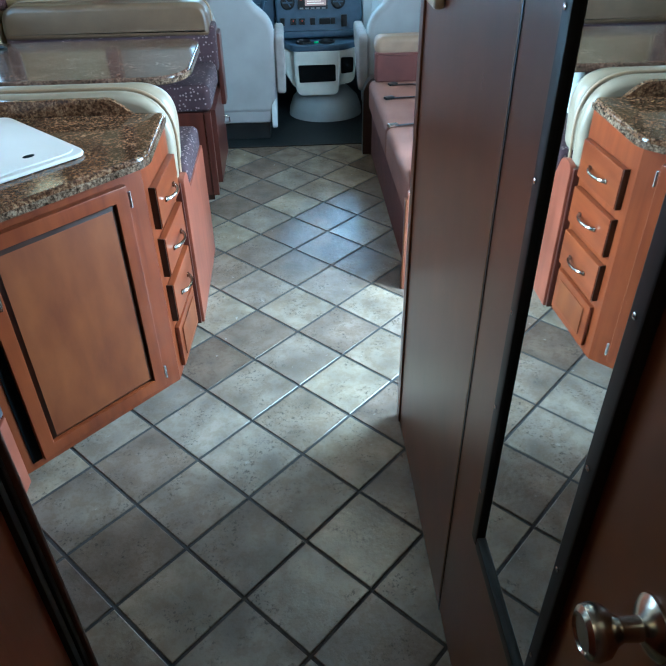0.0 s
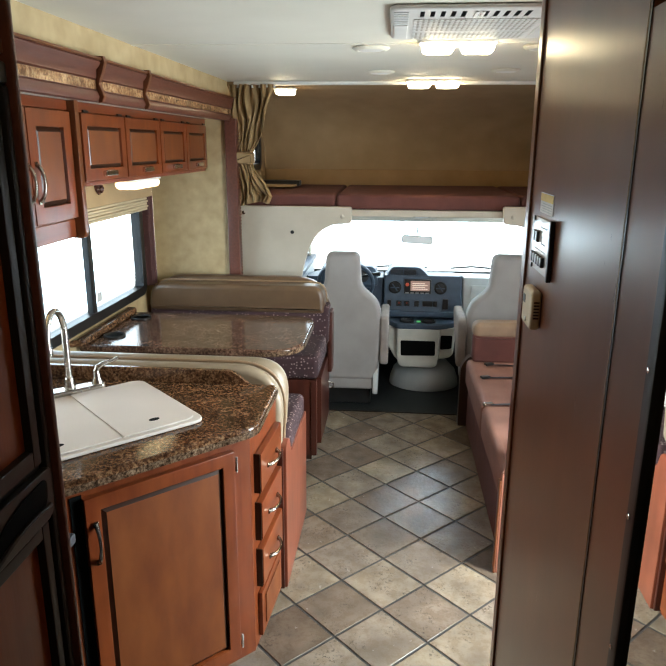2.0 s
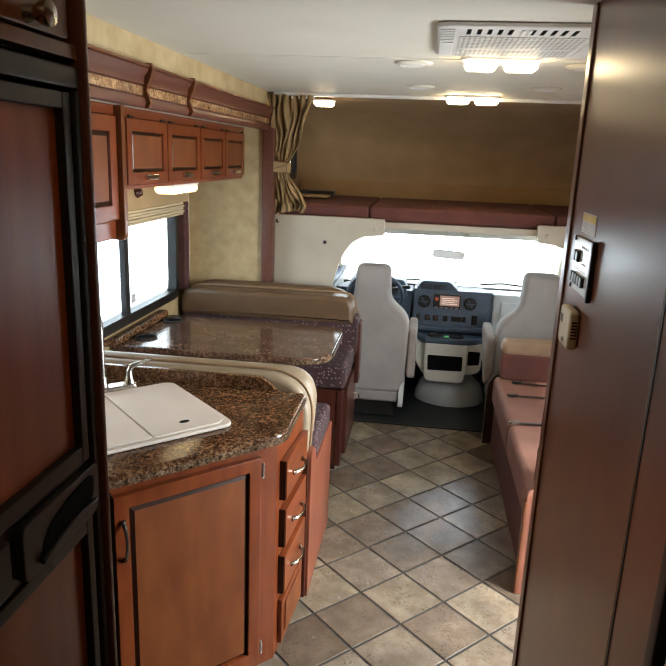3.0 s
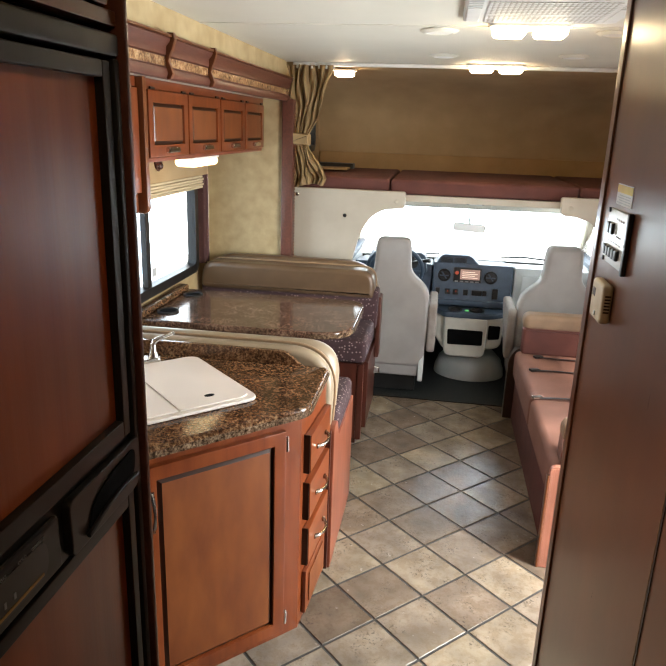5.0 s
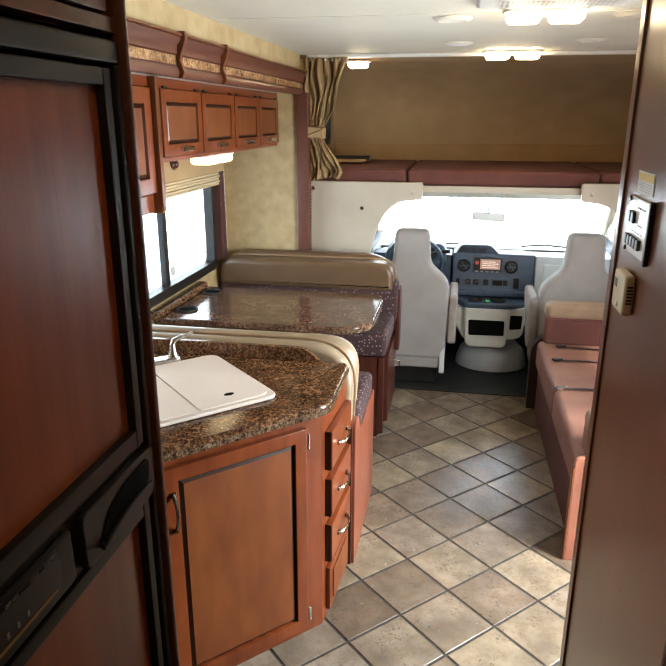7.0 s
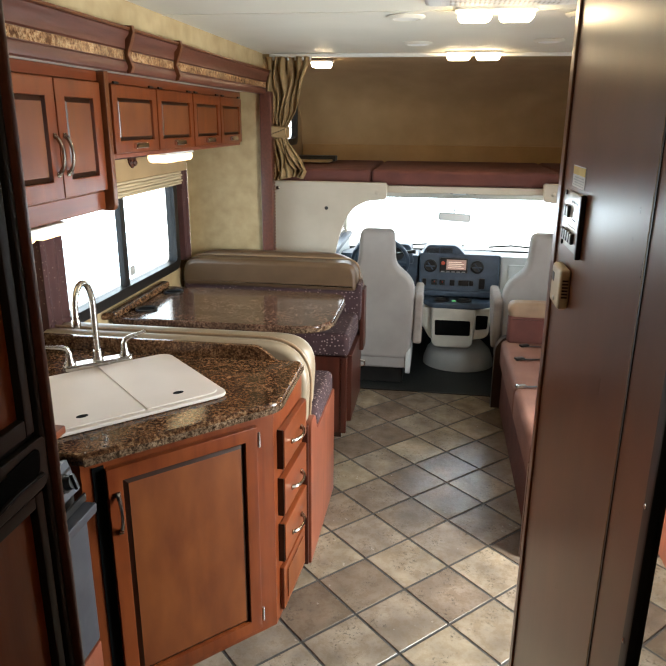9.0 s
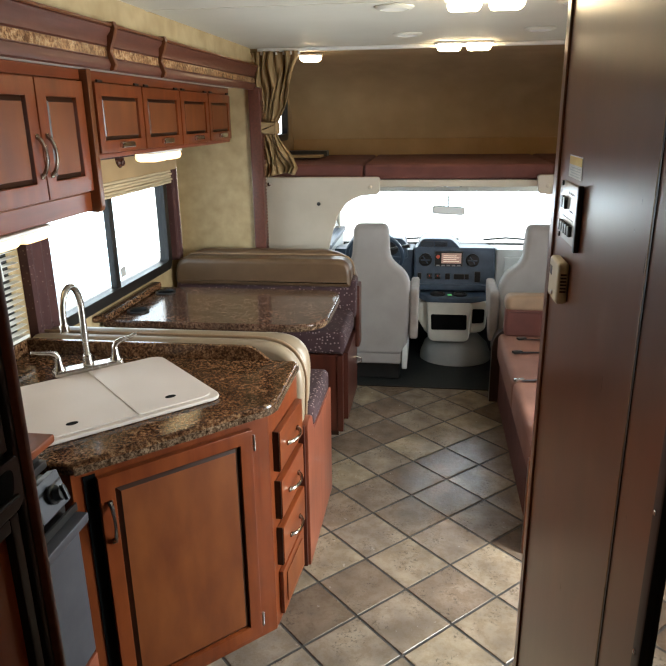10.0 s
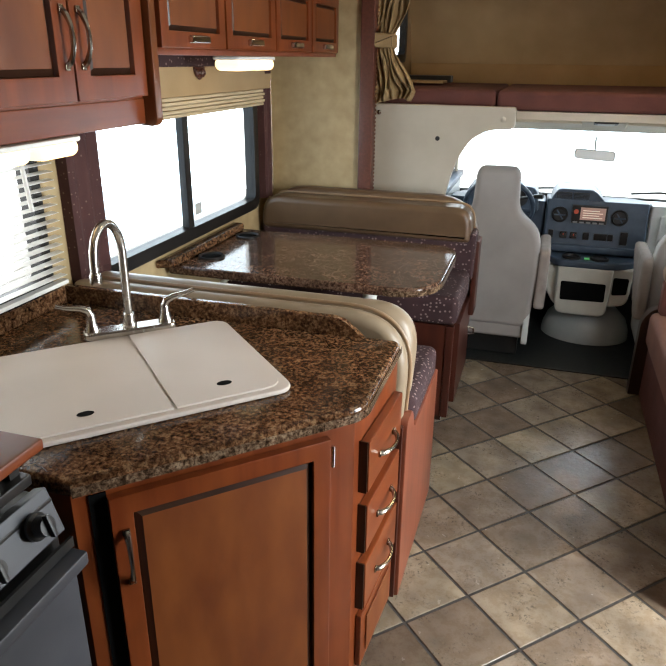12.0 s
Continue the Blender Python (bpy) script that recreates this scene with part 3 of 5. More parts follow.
def cabinet_door(parent, m, u0, u1, v0, v1, rail, handle, thick=0.02, hinge=None, bevel_wide=0.013):
    """A framed door, its bevel coloured dark for the shade round its panel. handle: points in u, v of its two ends."""
    fr = bmesh.new()
    loops = []
    for i, w in ((0, 0.001), (0, thick - 0.004), (0.001, thick - 0.001), (0.004, thick), (rail - 0.004, thick), (rail - 0.001, thick - 0.001), (rail, thick - 0.004), (rail, 0.001)):
        loops.append([fr.verts.new((u, w, v)) for u, v in ((u0 + i, v0 + i), (u1 - i, v0 + i), (u1 - i, v1 - i), (u0 + i, v1 - i))])
    for a, b in zip(loops, loops[1:]):
        for k in range(4):
            fr.faces.new((a[k], a[(k + 1) % 4], b[(k + 1) % 4], b[k]))
    bmesh.ops.recalc_face_normals(fr, faces=fr.faces)
    d = part("door", turned(fr, m), cherry_z, parent)
    part("panel", plate(m, u0 + rail + bevel_wide, u1 - rail - bevel_wide, v0 + rail + bevel_wide, v1 - rail - bevel_wide, 0.0, thick * 0.80, bevel=0.0015), cherry_panel, d)
    # the dark bevel colour puts recess shadow round the panel
    part("bevel", ring(m, u0 + rail - 0.001, u1 - rail + 0.001, v0 + rail - 0.001, v1 - rail + 0.001, bevel_wide + 0.0015, thick * 0.22, thick * 0.79), brown_black, d, "bevel coloured near black for the shade round the panel")
    if handle:
        arc_handle(d, m, handle, thick)
    return d


def arc_handle(d, m, ends, w):
    (a, b), (c, e) = ends
    pts, rad = [], []
    for k in range(19):
        f = k / 18
        pts.append(m @ Vector((a + (c - a) * f, w + 0.027 * math.sin(math.pi * f) ** 0.55, b + (e - b) * f)))
        rad.append(0.0075 - 0.0025 * math.sin(math.pi * f))
    t = tube(pts, rad, 8)
    for u, v in ends:
        merge(t, plate(m, u - 0.008, u + 0.008, v - 0.008, v + 0.008, w, w + 0.006, bevel=0.002))
    return part("handle", t, pewter, d, "dark polished arched handle")


base = thing("base_cabinet", (-0.9, 2.1, 0.0), "cherry corner base cabinet with an angled door and three drawers", "cabinet")
L, C, R = (-0.914, 1.690), (-0.462, 2.146), (-0.436, 2.512)
part("body", prism([L, C, R, (-1.52, 2.5), (-1.52, 1.672)], 0.0, 0.875), cherry_z, base)
md = face(L, C)
cabinet_door(base, md, 0.066, 0.568, 0.035, 0.836, 0.046, ((0.092, 0.626), (0.092, 0.751)), thick=0.022, bevel_wide=0.016)
for v in (0.786, 0.09):
    part("hinge", turned(lathe([(0.005, -0.028), (0.006, -0.02), (0.006, 0.02), (0.005, 0.028)], sides=10), md @ pose(0.576, 0.016, v)), chrome, base, "small bright hinge")
# flat black plate paints the shade of the gap; nothing is cut in
part("recess", plate(md, 0.032, 0.066, 0.03, 0.845, 0.0, 0.003), hole_shade_black, base, "flat black strip painting the shade in the gap beside the door")
mr = face(C, R)
for v0, v1 in ((0.628, 0.775), (0.440, 0.587), (0.248, 0.400)):
    d = part("drawer", plate(mr, 0.045, 0.345, v0, v1, 0.001, 0.026, bevel=0.004), cherry_y, base)
    # dark strip paints the side shadow at the drawer's left edge
    part("drawer_groove", plate(mr, 0.040, 0.0445, v0, v1 + 0.003, 0.0, 0.022), brown_black, d)
    vm = (v0 + v1) / 2
    arc_handle(d, mr, ((0.130, vm - 0.005), (0.255, vm - 0.005)), 0.026)
dl = part("toe_panel", plate(mr, 0.045, 0.345, 0.03, 0.215, 0.001, 0.018, bevel=0.004), cherry_y, base)
part("panel", plate(mr, 0.085, 0.305, 0.06, 0.185, 0.019, 0.023, bevel=0.002), cherry_panel, dl)

top = thing("countertop", (-0.9, 2.1, 0.875), "brown speckled granite-look countertop with a raised backsplash", "countertop")
out = round_outline([(-0.880, 1.655), (-0.427, 2.118), (-0.428, 2.300), (-0.428, 2.525), (-1.535, 2.525), (-1.535, 1.655)], [0, 0.045, 0, 0.03, 0, 0], 8)
part("slab", prism(out, 0.877, 0.916, "z", bevel=0.012, seg=3), stone_top, top)
edge_out = round_outline([(-0.880, 1.655), (-0.427, 2.118), (-0.428, 2.300), (-0.428, 2.522)], [0, 0.045, 0, 0], 8)
strip = bmesh.new()
o1 = [strip.verts.new((x + 0.0015, y - 0.0015, 0.880)) for x, y in edge_out]
o2 = [strip.verts.new((x + 0.0015, y - 0.0015, 0.902)) for x, y in edge_out]
for i in range(len(edge_out) - 1):
    strip.faces.new((o1[i], o1[i + 1], o2[i + 1], o2[i]))
part("front_edge", strip, stone_edge, top, "lighter speckled front edge")
part("backsplash", prism(round_outline([(-1.52, 0.916), (-0.535, 0.916), (-0.60, 0.972), (-1.52, 0.972)], [0, 0.0, 0.03, 0], 5), 2.502, 2.524, "y", bevel=0.003), stone_top, top)
part("backsplash", bx(-1.535, -1.515, 1.66, 2.500, 0.917, 0.972, bevel=0.003), stone_top, top)

# sink, its boards and the tap, all square to the angled front
ms = Matrix.Translation((-0.983, 2.108, 0.0)) @ pose(0, 0, 0, 0, 0, 45)
sink = thing("sink", (-0.975, 2.12, 0.916), "white acrylic double sink with its rim", "sink")
rim = prism(round_outline([(-0.385, -0.250), (0.285, -0.250), (0.285, 0.255), (-0.385, 0.255)], [0.045] * 4, 6), 0.917, 0.931, "z", bevel=0.006)
part("rim", turned(rim, ms), sink_white, sink)
for k, (u0, u1, hu) in enumerate(((-0.360, -0.003, -0.180), (0.003, 0.262, 0.1365))):
    pts = round_outline([(u0, -0.234), (u1, -0.234), (u1, 0.150 if k == 0 else 0.235), (u0, 0.150 if k == 0 else 0.235)],
                        [0.03 if k == 0 else 0.004, 0.004 if k == 0 else 0.05, 0.004 if k == 0 else 0.03, 0.03 if k == 0 else 0.004], 6)
    b = single("sink_cover", turned(prism(pts, 0.9315, 0.9375, "z", bevel=0.002), ms), sink_white, "white acrylic board covering a sink bowl, with a finger hole", "sink cover", "boards over the sink")
    # black oval laid on the board paints the hole's shade
    hole = prism([(0.0185 * math.cos(a), 0.0115 * math.sin(a)) for a in [2 * math.pi * i / 20 for i in range(20)]], 0.9377, 0.9384)
    hm = part("finger_hole", turned(hole, ms @ pose(hu, -0.177 if k == 0 else -0.169, 0)), hole_shade_black, b, "flat black disc painting the shade of the finger hole")
tap = thing("faucet", (-1.13, 2.30, 0.931), "chrome gooseneck faucet with two lever handles", "faucet")
mt = Matrix.Translation((-1.160, 2.306, 0.0)) @ pose(0, 0, 0, 0, 0, 42)
part("deck_plate", turned(prism(round_outline([(-0.125, -0.028), (0.125, -0.028), (0.125, 0.028), (-0.125, 0.028)], [0.02] * 4, 5), 0.932, 0.952, "z", bevel=0.006), mt), brushed, tap)
sp = [(0, 0, 0.95), (0, 0, 1.02), (0, 0, 1.10), (0.0, 0.0, 1.17)] + [(0.0, -0.062 + 0.062 * math.cos(a), 1.17 + 0.085 * math.sin(a)) for a in [math.pi * k / 10 for k in range(1, 11)]] + [(0, -0.124, 1.13)]
spt = tube([mt @ pose(0, 0, 0, 0, 0, -42) @ Vector(p) for p in sp], 0.0115, 12)
merge(spt, lathe([(0.020, 0.95), (0.020, 0.962), (0.016, 0.968), (0.0165, 0.985), (0.013, 0.992)], mt, 16))
merge(spt, lathe([(0.0135, 1.112), (0.0155, 1.118), (0.0155, 1.135), (0.0125, 1.142)], mt @ pose(0, 0, 0, 0, 0, -42) @ pose(0, -0.124, 0), 16))
part("spout", spt, brushed, tap)
for s in (-1, 1):
    hb = lathe([(0.021, 0.95), (0.021, 0.956), (0.014, 0.972), (0.013, 0.99), (0.010, 1.004)], mt @ pose(s * 0.1, 0, 0), 16)
    lever = [(s * 0.1, 0, 0.995), (s * 0.106, 0.0, 1.012), (s * 0.125, 0.0, 1.021), (s * 0.16, 0.0, 1.027), (s * 0.185, 0.0, 1.035)]
    merge(hb, tube([mt @ Vector(p) for p in lever], [0.011, 0.011, 0.009, 0.007, 0.006], 10))
    part("lever_handle", hb, brushed, tap)

# range beside the angled cabinet
rng_ = thing("range", (-1.2, 1.3, 0.0), "grey steel and black gas range with a wood cooktop cover", "range")
part("body", bx(-1.52, -0.905, 1.07, 1.635, 0.30, 0.895, bevel=0.006), black_plastic, rng_)
cp = part("control_panel", turned(bx(-0.03, 0.0, 1.072, 1.633, 0, 0.095, bevel=0.004), pose(-0.885, 0, 0.795, 0, -18, 0)), steel_grey, rng_, "slanted grey control panel")
for y in (1.57, 1.45, 1.33, 1.21):
    mk = pose(-0.893, y, 0.845, 0, 72, 0)
    k_ = lathe([(0.026, 0), (0.026, 0.006), (0.020, 0.010), (0.018, 0.030), (0.0, 0.031)], mk, 20)
    merge(k_, turned(bx(-0.022, 0.022, -0.005, 0.005, 0.028, 0.040, bevel=0.002), mk))
    part("knob", k_, black_plastic, cp)
od = part("oven_door", bx(-0.90, -0.872, 1.075, 1.630, 0.30, 0.755, bevel=0.006), steel_grey, rng_, "grey oven door")
part("handle", bx(-0.872, -0.835, 1.08, 1.625, 0.735, 0.765, bevel=0.006), steel_grey, od)
part("vent_slot", bx(-0.8715, -0.865, 1.08, 1.625, 0.768, 0.790), black_plastic, od)
part("grate", bx(-1.5, -0.93, 1.09, 1.62, 0.895, 0.918, bevel=0.004), black_plastic, rng_)
part("drawer_front", bx(-1.52, -0.89, 1.075, 1.662, 0.0, 0.29, bevel=0.004), cherry_pale, rng_)
cv = thing("cooktop_cover", (-1.2, 1.37, 0.918), "cherry wood cover standing on short feet over the cooktop", "cover")
part("board", bx(-1.48, -0.912, 1.12, 1.645, 0.988, 1.012, bevel=0.006), cherry_y, cv)
for x in (-1.42, -0.96):
    for y in (1.16, 1.60):
        part("foot", bx(x - 0.012, x + 0.012, y - 0.012, y + 0.012, 0.948, 0.989), black_plastic, cv)

for piece in [p for t_ in (rng_, cv) for c_ in t_.children for p in (c_, *c_.children)]:
    if piece.name.split('.')[0] not in ('drawer_front', 'body', 'board', 'foot'):
        piece.data.transform(Matrix.Translation((0, 0, 0.03)))

# refrigerator
fr_ = thing("refrigerator", (-0.7, 0.45, 0.0), "black-framed refrigerator with dark cherry wood door panels", "refrigerator")
FX, FY0, FY1 = -0.400, 0.08, 0.772
part("case", bx(-1.04, FX - 0.03, FY0, FY1, 0.0, 1.900), black_plastic, fr_)
f_ = bmesh.new()
for a, b, c, d in ((FY1 - 0.013, FY1, 0.0, 1.8735), (FY0, FY0 + 0.022, 0.0, 1.8735), (FY0, FY1, 1.874, 1.897), (FY0, FY1, 0.0, 0.06)):
    box(f_, FX - 0.03, FX, a, b, c, d, bevel=0.004)
part("surround", f_, black_satin, fr_, "black satin surround")


def fridge_door(z0, z1, label):
    ob = part("door", bx(FX - 0.0300, FX - 0.0285, FY0 + 0.026, FY1 - 0.016, z0, z1), black_satin, fr_, label)
    for a, b, c, e in ((FY1 - 0.032, FY1 - 0.016, z0, z1), (FY0 + 0.026, FY0 + 0.052, z0, z1), (FY0 + 0.052, FY1 - 0.032, z1 - 0.017, z1), (FY0 + 0.052, FY1 - 0.032, z0, z0 + 0.022)):
        part("rail", bx(FX - 0.028, FX - 0.004, a, b, c, e, bevel=0.002), black_satin, ob)
    part("panel", bx(FX - 0.028, FX - 0.014, FY0 + 0.05, FY1 - 0.031, z0 + 0.021, z1 - 0.016), fridge_wood, ob, "dark cherry grained panel")
    return ob


fridge_door(1.450, 1.870, "upper door")
fridge_door(0.075, 1.374, "lower door")
band = part("control_band", bx(FX - 0.028, FX - 0.008, FY0 + 0.024, FY1 - 0.015, 1.374, 1.451, bevel=0.003), black_plastic, fr_, "black control band")
pts = round_outline([(0.600, 1.379), (0.764, 1.379), (0.766, 1.444), (0.600, 1.444)], [0.012, 0.02, 0.012, 0.012], 5)
part("latch_plate", prism(pts, FX - 0.008, FX + 0.002, "x", bevel=0.003), black_satin, band)
# raised black outline paints the shade of the latch recess
pts = round_outline([(0.630, 1.392), (0.745, 1.402), (0.750, 1.436), (0.690, 1.432), (0.648, 1.421)], [0.012, 0.012, 0.014, 0.01, 0.012], 5)
part("latch_recess", prism(pts, FX + 0.002, FX + 0.0035, "x"), hole_shade_black, band)
part("latch_lip", tube([(FX + 0.005, 0.628 + 0.012 * k, 1.390 + 0.0012 * k + 0.006 * math.sin(k * 0.35)) for k in range(11)], 0.003, 6), black_satin, band)
part("display_plate", bx(FX - 0.008, FX, 0.30, 0.585, 1.383, 1.441, bevel=0.004), black_satin, band)
pts = round_outline([(0.33, 1.394), (0.56, 1.394), (0.56, 1.432), (0.33, 1.432)], [0.017] * 4, 6)
part("display_window", prism(pts, FX, FX + 0.0012, "x"), black_plastic, band)
flat_yz = Matrix(((0, 0, 1, 0), (1, 0, 0, 0), (0, 1, 0, 0), (0, 0, 0, 1)))
for text, y, z in (("OFF GAS", 0.479, 1.4330), ("COLD", 0.514, 1.4330), ("COLDEST", 0.535, 1.4330)):
    part("lettering", lettering(text, 0.0046, Matrix.Translation((FX + 0.0016, y, z)) @ flat_yz), print_grey, band)
for y in (0.345, 0.385, 0.415):
    part("marking", bx(FX + 0.0012, FX + 0.0018, y - 0.010, y + 0.008, 1.421, 1.424), print_grey, band)
for y in (0.462, 0.476, 0.490, 0.504):
    part("marking", bx(FX + 0.0012, FX + 0.0018, y, y + 0.003, 1.405, 1.411), print_grey, band)
part("warning_strip", bx(FX + 0.0012, FX + 0.0018, 0.42, 0.55, 1.397, 1.400), mat("amber_print", (0.25, 0.12, 0.02), (0.32, 0.16, 0.03), 30, 0.4), band)
uc = thing("overhead_cabinet", (-0.7, 0.45, 1.93), "dark cherry cabinet above the refrigerator with a round knob", "cabinet")
part("body", bx(-1.04, -0.425, FY0, FY1, 1.904, CEIL - 0.004), mahogany, uc)
d = part("door", bx(-0.424, -0.404, FY0 + 0.02, FY1 - 0.01, 1.922, CEIL - 0.03, bevel=0.004), mahogany, uc)
part("rail", bx(-0.424, -0.402, FY0, FY1, 1.904, 1.919, bevel=0.002), mahogany, uc)
part("knob", lathe([(0.009, 0), (0.006, 0.008), (0.012, 0.018), (0.012, 0.024), (0.0, 0.027)], pose(-0.404, 0.684, 1.934, 0, 90, 0), 16), nickel, d)
part("crown", prism([(-0.424, CEIL - 0.05), (-0.400, CEIL - 0.04), (-0.385, CEIL - 0.012), (-0.385, CEIL - 0.004), (-0.424, CEIL - 0.004)], FY0, FY1, "y"), mahogany, uc)
structure("wall_fridge_side", bx(-1.05, -0.405, 0.7745, 0.7815, 0, CEIL), mahogany, "dark cherry panel beside the refrigerator")
structure("trim_fridge_edge", bx(-0.412, -0.394, 0.7735, 0.784, 0, CEIL - 0.03, bevel=0.003), trim_brown, "brown edge strip of the refrigerator panel", "trim", True)
structure("wall_hall_left", bx(-0.46, -0.42, -1.3, 0.06, 0, CEIL), mahogany, "dark wood hallway wall")

# overhead cabinets in the slide-out
KX = -1.185
oh = thing("overhead_cabinet", (-1.33, 3.47, 1.66), "cherry overhead cabinet with four panelled doors in a row", "cabinet")
part("body", bx(-1.535, KX - 0.001, 2.595, 4.355, 1.662, 1.966), cherry_y, oh)
part("top_rail", bx(KX - 0.001, KX + 0.012, 2.60, 4.355, 1.930, 1.966, bevel=0.003), cherry_y, oh)
part("bottom_rail", bx(KX - 0.001, KX + 0.004, 2.60, 4.355, 1.656, 1.672, bevel=0.002), cherry_pale, oh)
edges = [2.605, 3.035, 3.490, 3.930, 4.350]
mw = Matrix(((0, 1, 0, KX), (1, 0, 0, 0), (0, 0, 1, 0), (0, 0, 0, 1)))
for a, b in zip(edges, edges[1:]):
    d = cabinet_door(oh, mw, a + 0.006, b - 0.006, 1.676, 1.926, 0.046, None, thick=0.02, bevel_wide=0.014)
    c = (a + b) / 2
    h_ = prism(round_outline([(c - 0.058, 1.690), (c + 0.058, 1.690), (c + 0.058, 1.712), (c - 0.058, 1.712)], [0.004, 0.004, 0.008, 0.008], 3), KX + 0.02, KX + 0.040, "x", bevel=0.005)
    part("handle", h_, chrome, d, "brushed metal pull")
    for y in (a + 0.05, b - 0.05):
        part("hinge", tube([(KX + 0.016, y - 0.02, 1.933), (KX + 0.016, y + 0.02, 1.933)], 0.005, 8), black_satin, d)
bc = thing("overhead_cabinet", (-1.33, 2.1, 1.47), "taller cherry overhead cabinet with paired panelled doors", "cabinet")
part("body", bx(-1.535, KX - 0.001, 1.55, 2.518, 1.525, 1.966), cherry_y, bc)
part("top_rail", bx(KX - 0.001, KX + 0.012, 1.55, 2.518, 1.930, 1.966, bevel=0.003), cherry_y, bc)
part("valance", bx(-1.24, KX + 0.004, 1.55, 2.518, 1.478, 1.545, bevel=0.003), cherry_y, bc)
sd = round_outline([(-1.535, 1.966), (-1.535, 1.50), (KX + 0.040, 1.468), (KX + 0.040, 1.966)], [0, 0, 0.03, 0], 6)
part("side_panel", prism(sd, 2.520, 2.554, "y", bevel=0.006), mahogany, bc)
for a, b, hu in ((1.885, 2.205, 2.178), (2.211, 2.514, 2.238)):
    cabinet_door(bc, mw, a, b, 1.552, 1.926, 0.056, ((hu, 1.628), (hu, 1.750)), thick=0.022, bevel_wide=0.016)
cabinet_door(bc, mw, 1.56, 1.879, 1.552, 1.926, 0.056, None, thick=0.022, bevel_wide=0.016)


def dome_light(x, y, z, label, turn=0, scale=1.0, lens=lamp_glow, deep=0.046, ends=(-1, 1)):
    """A twin lamp: white base and two scalloped lit lenses beneath it."""
    la = thing("ceiling_light", (x, y, z), label, "light", "twin dome lights")
    m = pose(x, y, z, 0, 0, turn) @ Matrix.Scale(scale, 4)
    half = 0.082 * len(ends)
    part("base", turned(prism(round_outline([(-half, -0.055), (half, -0.055), (half, 0.055), (-half, 0.055)], [0.03] * 4, 5), -0.012, 0.0, "z", bevel=0.004), m), white_plastic, la)
    for s in ends:
        lo = round_outline([(s * 0.083 - 0.068, -0.052), (s * 0.083 + 0.068, -0.052), (s * 0.083 + 0.068, 0.052), (s * 0.083 - 0.068, 0.052)], [0.022] * 4, 4)
        part("lens", turned(prism(lo, -deep, -0.004, "z", bevel=0.024, seg=4), m), lens, la, "lit frosted lens")
    if len(ends) == 2:
        part("switch", turned(bx(-0.012, 0.012, -0.02, 0.02, -0.024, -0.012, bevel=0.003), m), white_plastic, la)
    return la


dome_light(-1.27, 3.42, 1.655, "twin dome light, lit, under the overhead cabinet", 90, 1.12, under_glow)
dome_light(-1.22, 2.05, 1.476, "twin dome light, lit, under the taller cabinet", 90, 1.0, under_glow)
dome_light(0.0, 0.28, CEIL - 0.001, "twin dome light, lit, on the hallway ceiling", 90, 1.0, hall_glow)
dome_light(0.222, 2.80, CEIL - 0.001, "twin dome light, lit, on the ceiling beside the air vent", 0, 0.88, lamp_glow, 0.050)
dome_light(0.215, 4.36, CEIL - 0.001, "twin dome light, lit, on the ceiling by the cab", 0)
dome_light(-0.70, 4.55, CEIL - 0.03, "single dome light, lit, in the cab-over ceiling", 0, 0.9, ends=(0,))


# ---- windows ----
def frame_x(x0, x1, y0, y1, z0, z1, w, corner):
    """A rounded window frame standing across x."""
    o = round_outline([(y0, z0), (y1, z0), (y1, z1), (y0, z1)], [corner] * 4, 6)
    i = round_outline([(y0 + w, z0 + w), (y1 - w, z0 + w), (y1 - w, z1 - w), (y0 + w, z1 - w)], [max(0.005, corner - w * 0.6)] * 4, 6)
    t = bmesh.new()
    rows = [[t.verts.new((x, a, b)) for a, b in pts] for x, pts in ((x0, o), (x1, o), (x1, i), (x0, i))]
    n = len(o)
    for r_ in range(4):
        a, b = rows[r_], rows[(r_ + 1) % 4]
        for k in range(n):
            t.faces.new((a[k], a[(k + 1) % n], b[(k + 1) % n], b[k]))
    bmesh.ops.recalc_face_normals(t, faces=t.faces)
    return t


def pane(name, bm, parent):
    ob = part(name, bm, glass, parent, "clear window glass")
    ob.visible_shadow = False
    return ob


w1 = tagged(thing("window_1", (-1.55, 3.45, 0.95), "black-framed sliding window over the dinette table", "window"), kind="structure")
part("window_frame", frame_x(-1.575, -1.52, 2.675, 4.112, 0.915, 1.487, 0.052, 0.075), black_satin, w1)
part("mullion", bx(-1.565, -1.53, 3.355, 3.402, 0.955, 1.450, bevel=0.004), black_satin, w1)
pane("pane", bx(-1.555, -1.551, 2.72, 3.36, 0.955, 1.445), w1)
pane("pane", bx(-1.548, -1.544, 3.395, 4.07, 0.955, 1.445), w1)
part("latch_sticker", bx(-1.5435, -1.543, 3.440, 3.500, 1.005, 1.055), print_pale, w1)
w2 = tagged(thing("window_2", (-1.55, 2.18, 0.98), "black-framed kitchen window behind a blind", "window"), kind="structure")
part("window_frame", frame_x(-1.575, -1.528, 1.90, 2.470, 0.975, 1.435, 0.04, 0.05), black_satin, w2)
pane("pane", bx(-1.555, -1.551, 1.93, 2.44, 0.99, 1.42), w2)
bl = thing("window_blind", (-1.51, 2.18, 1.0), "white slatted blind lowered over the kitchen window", "blind")
part("head_rail", bx(-1.525, -1.495, 1.88, 2.50, 1.40, 1.435, bevel=0.003), white_plastic, bl)
for k in range(16):
    part("slat", turned(bx(-0.013, 0.013, 1.89, 2.495, -0.0008, 0.0008), pose(-1.51, 0, 1.015 + k * 0.0245, 0, 6, 0)), white_plastic, bl)
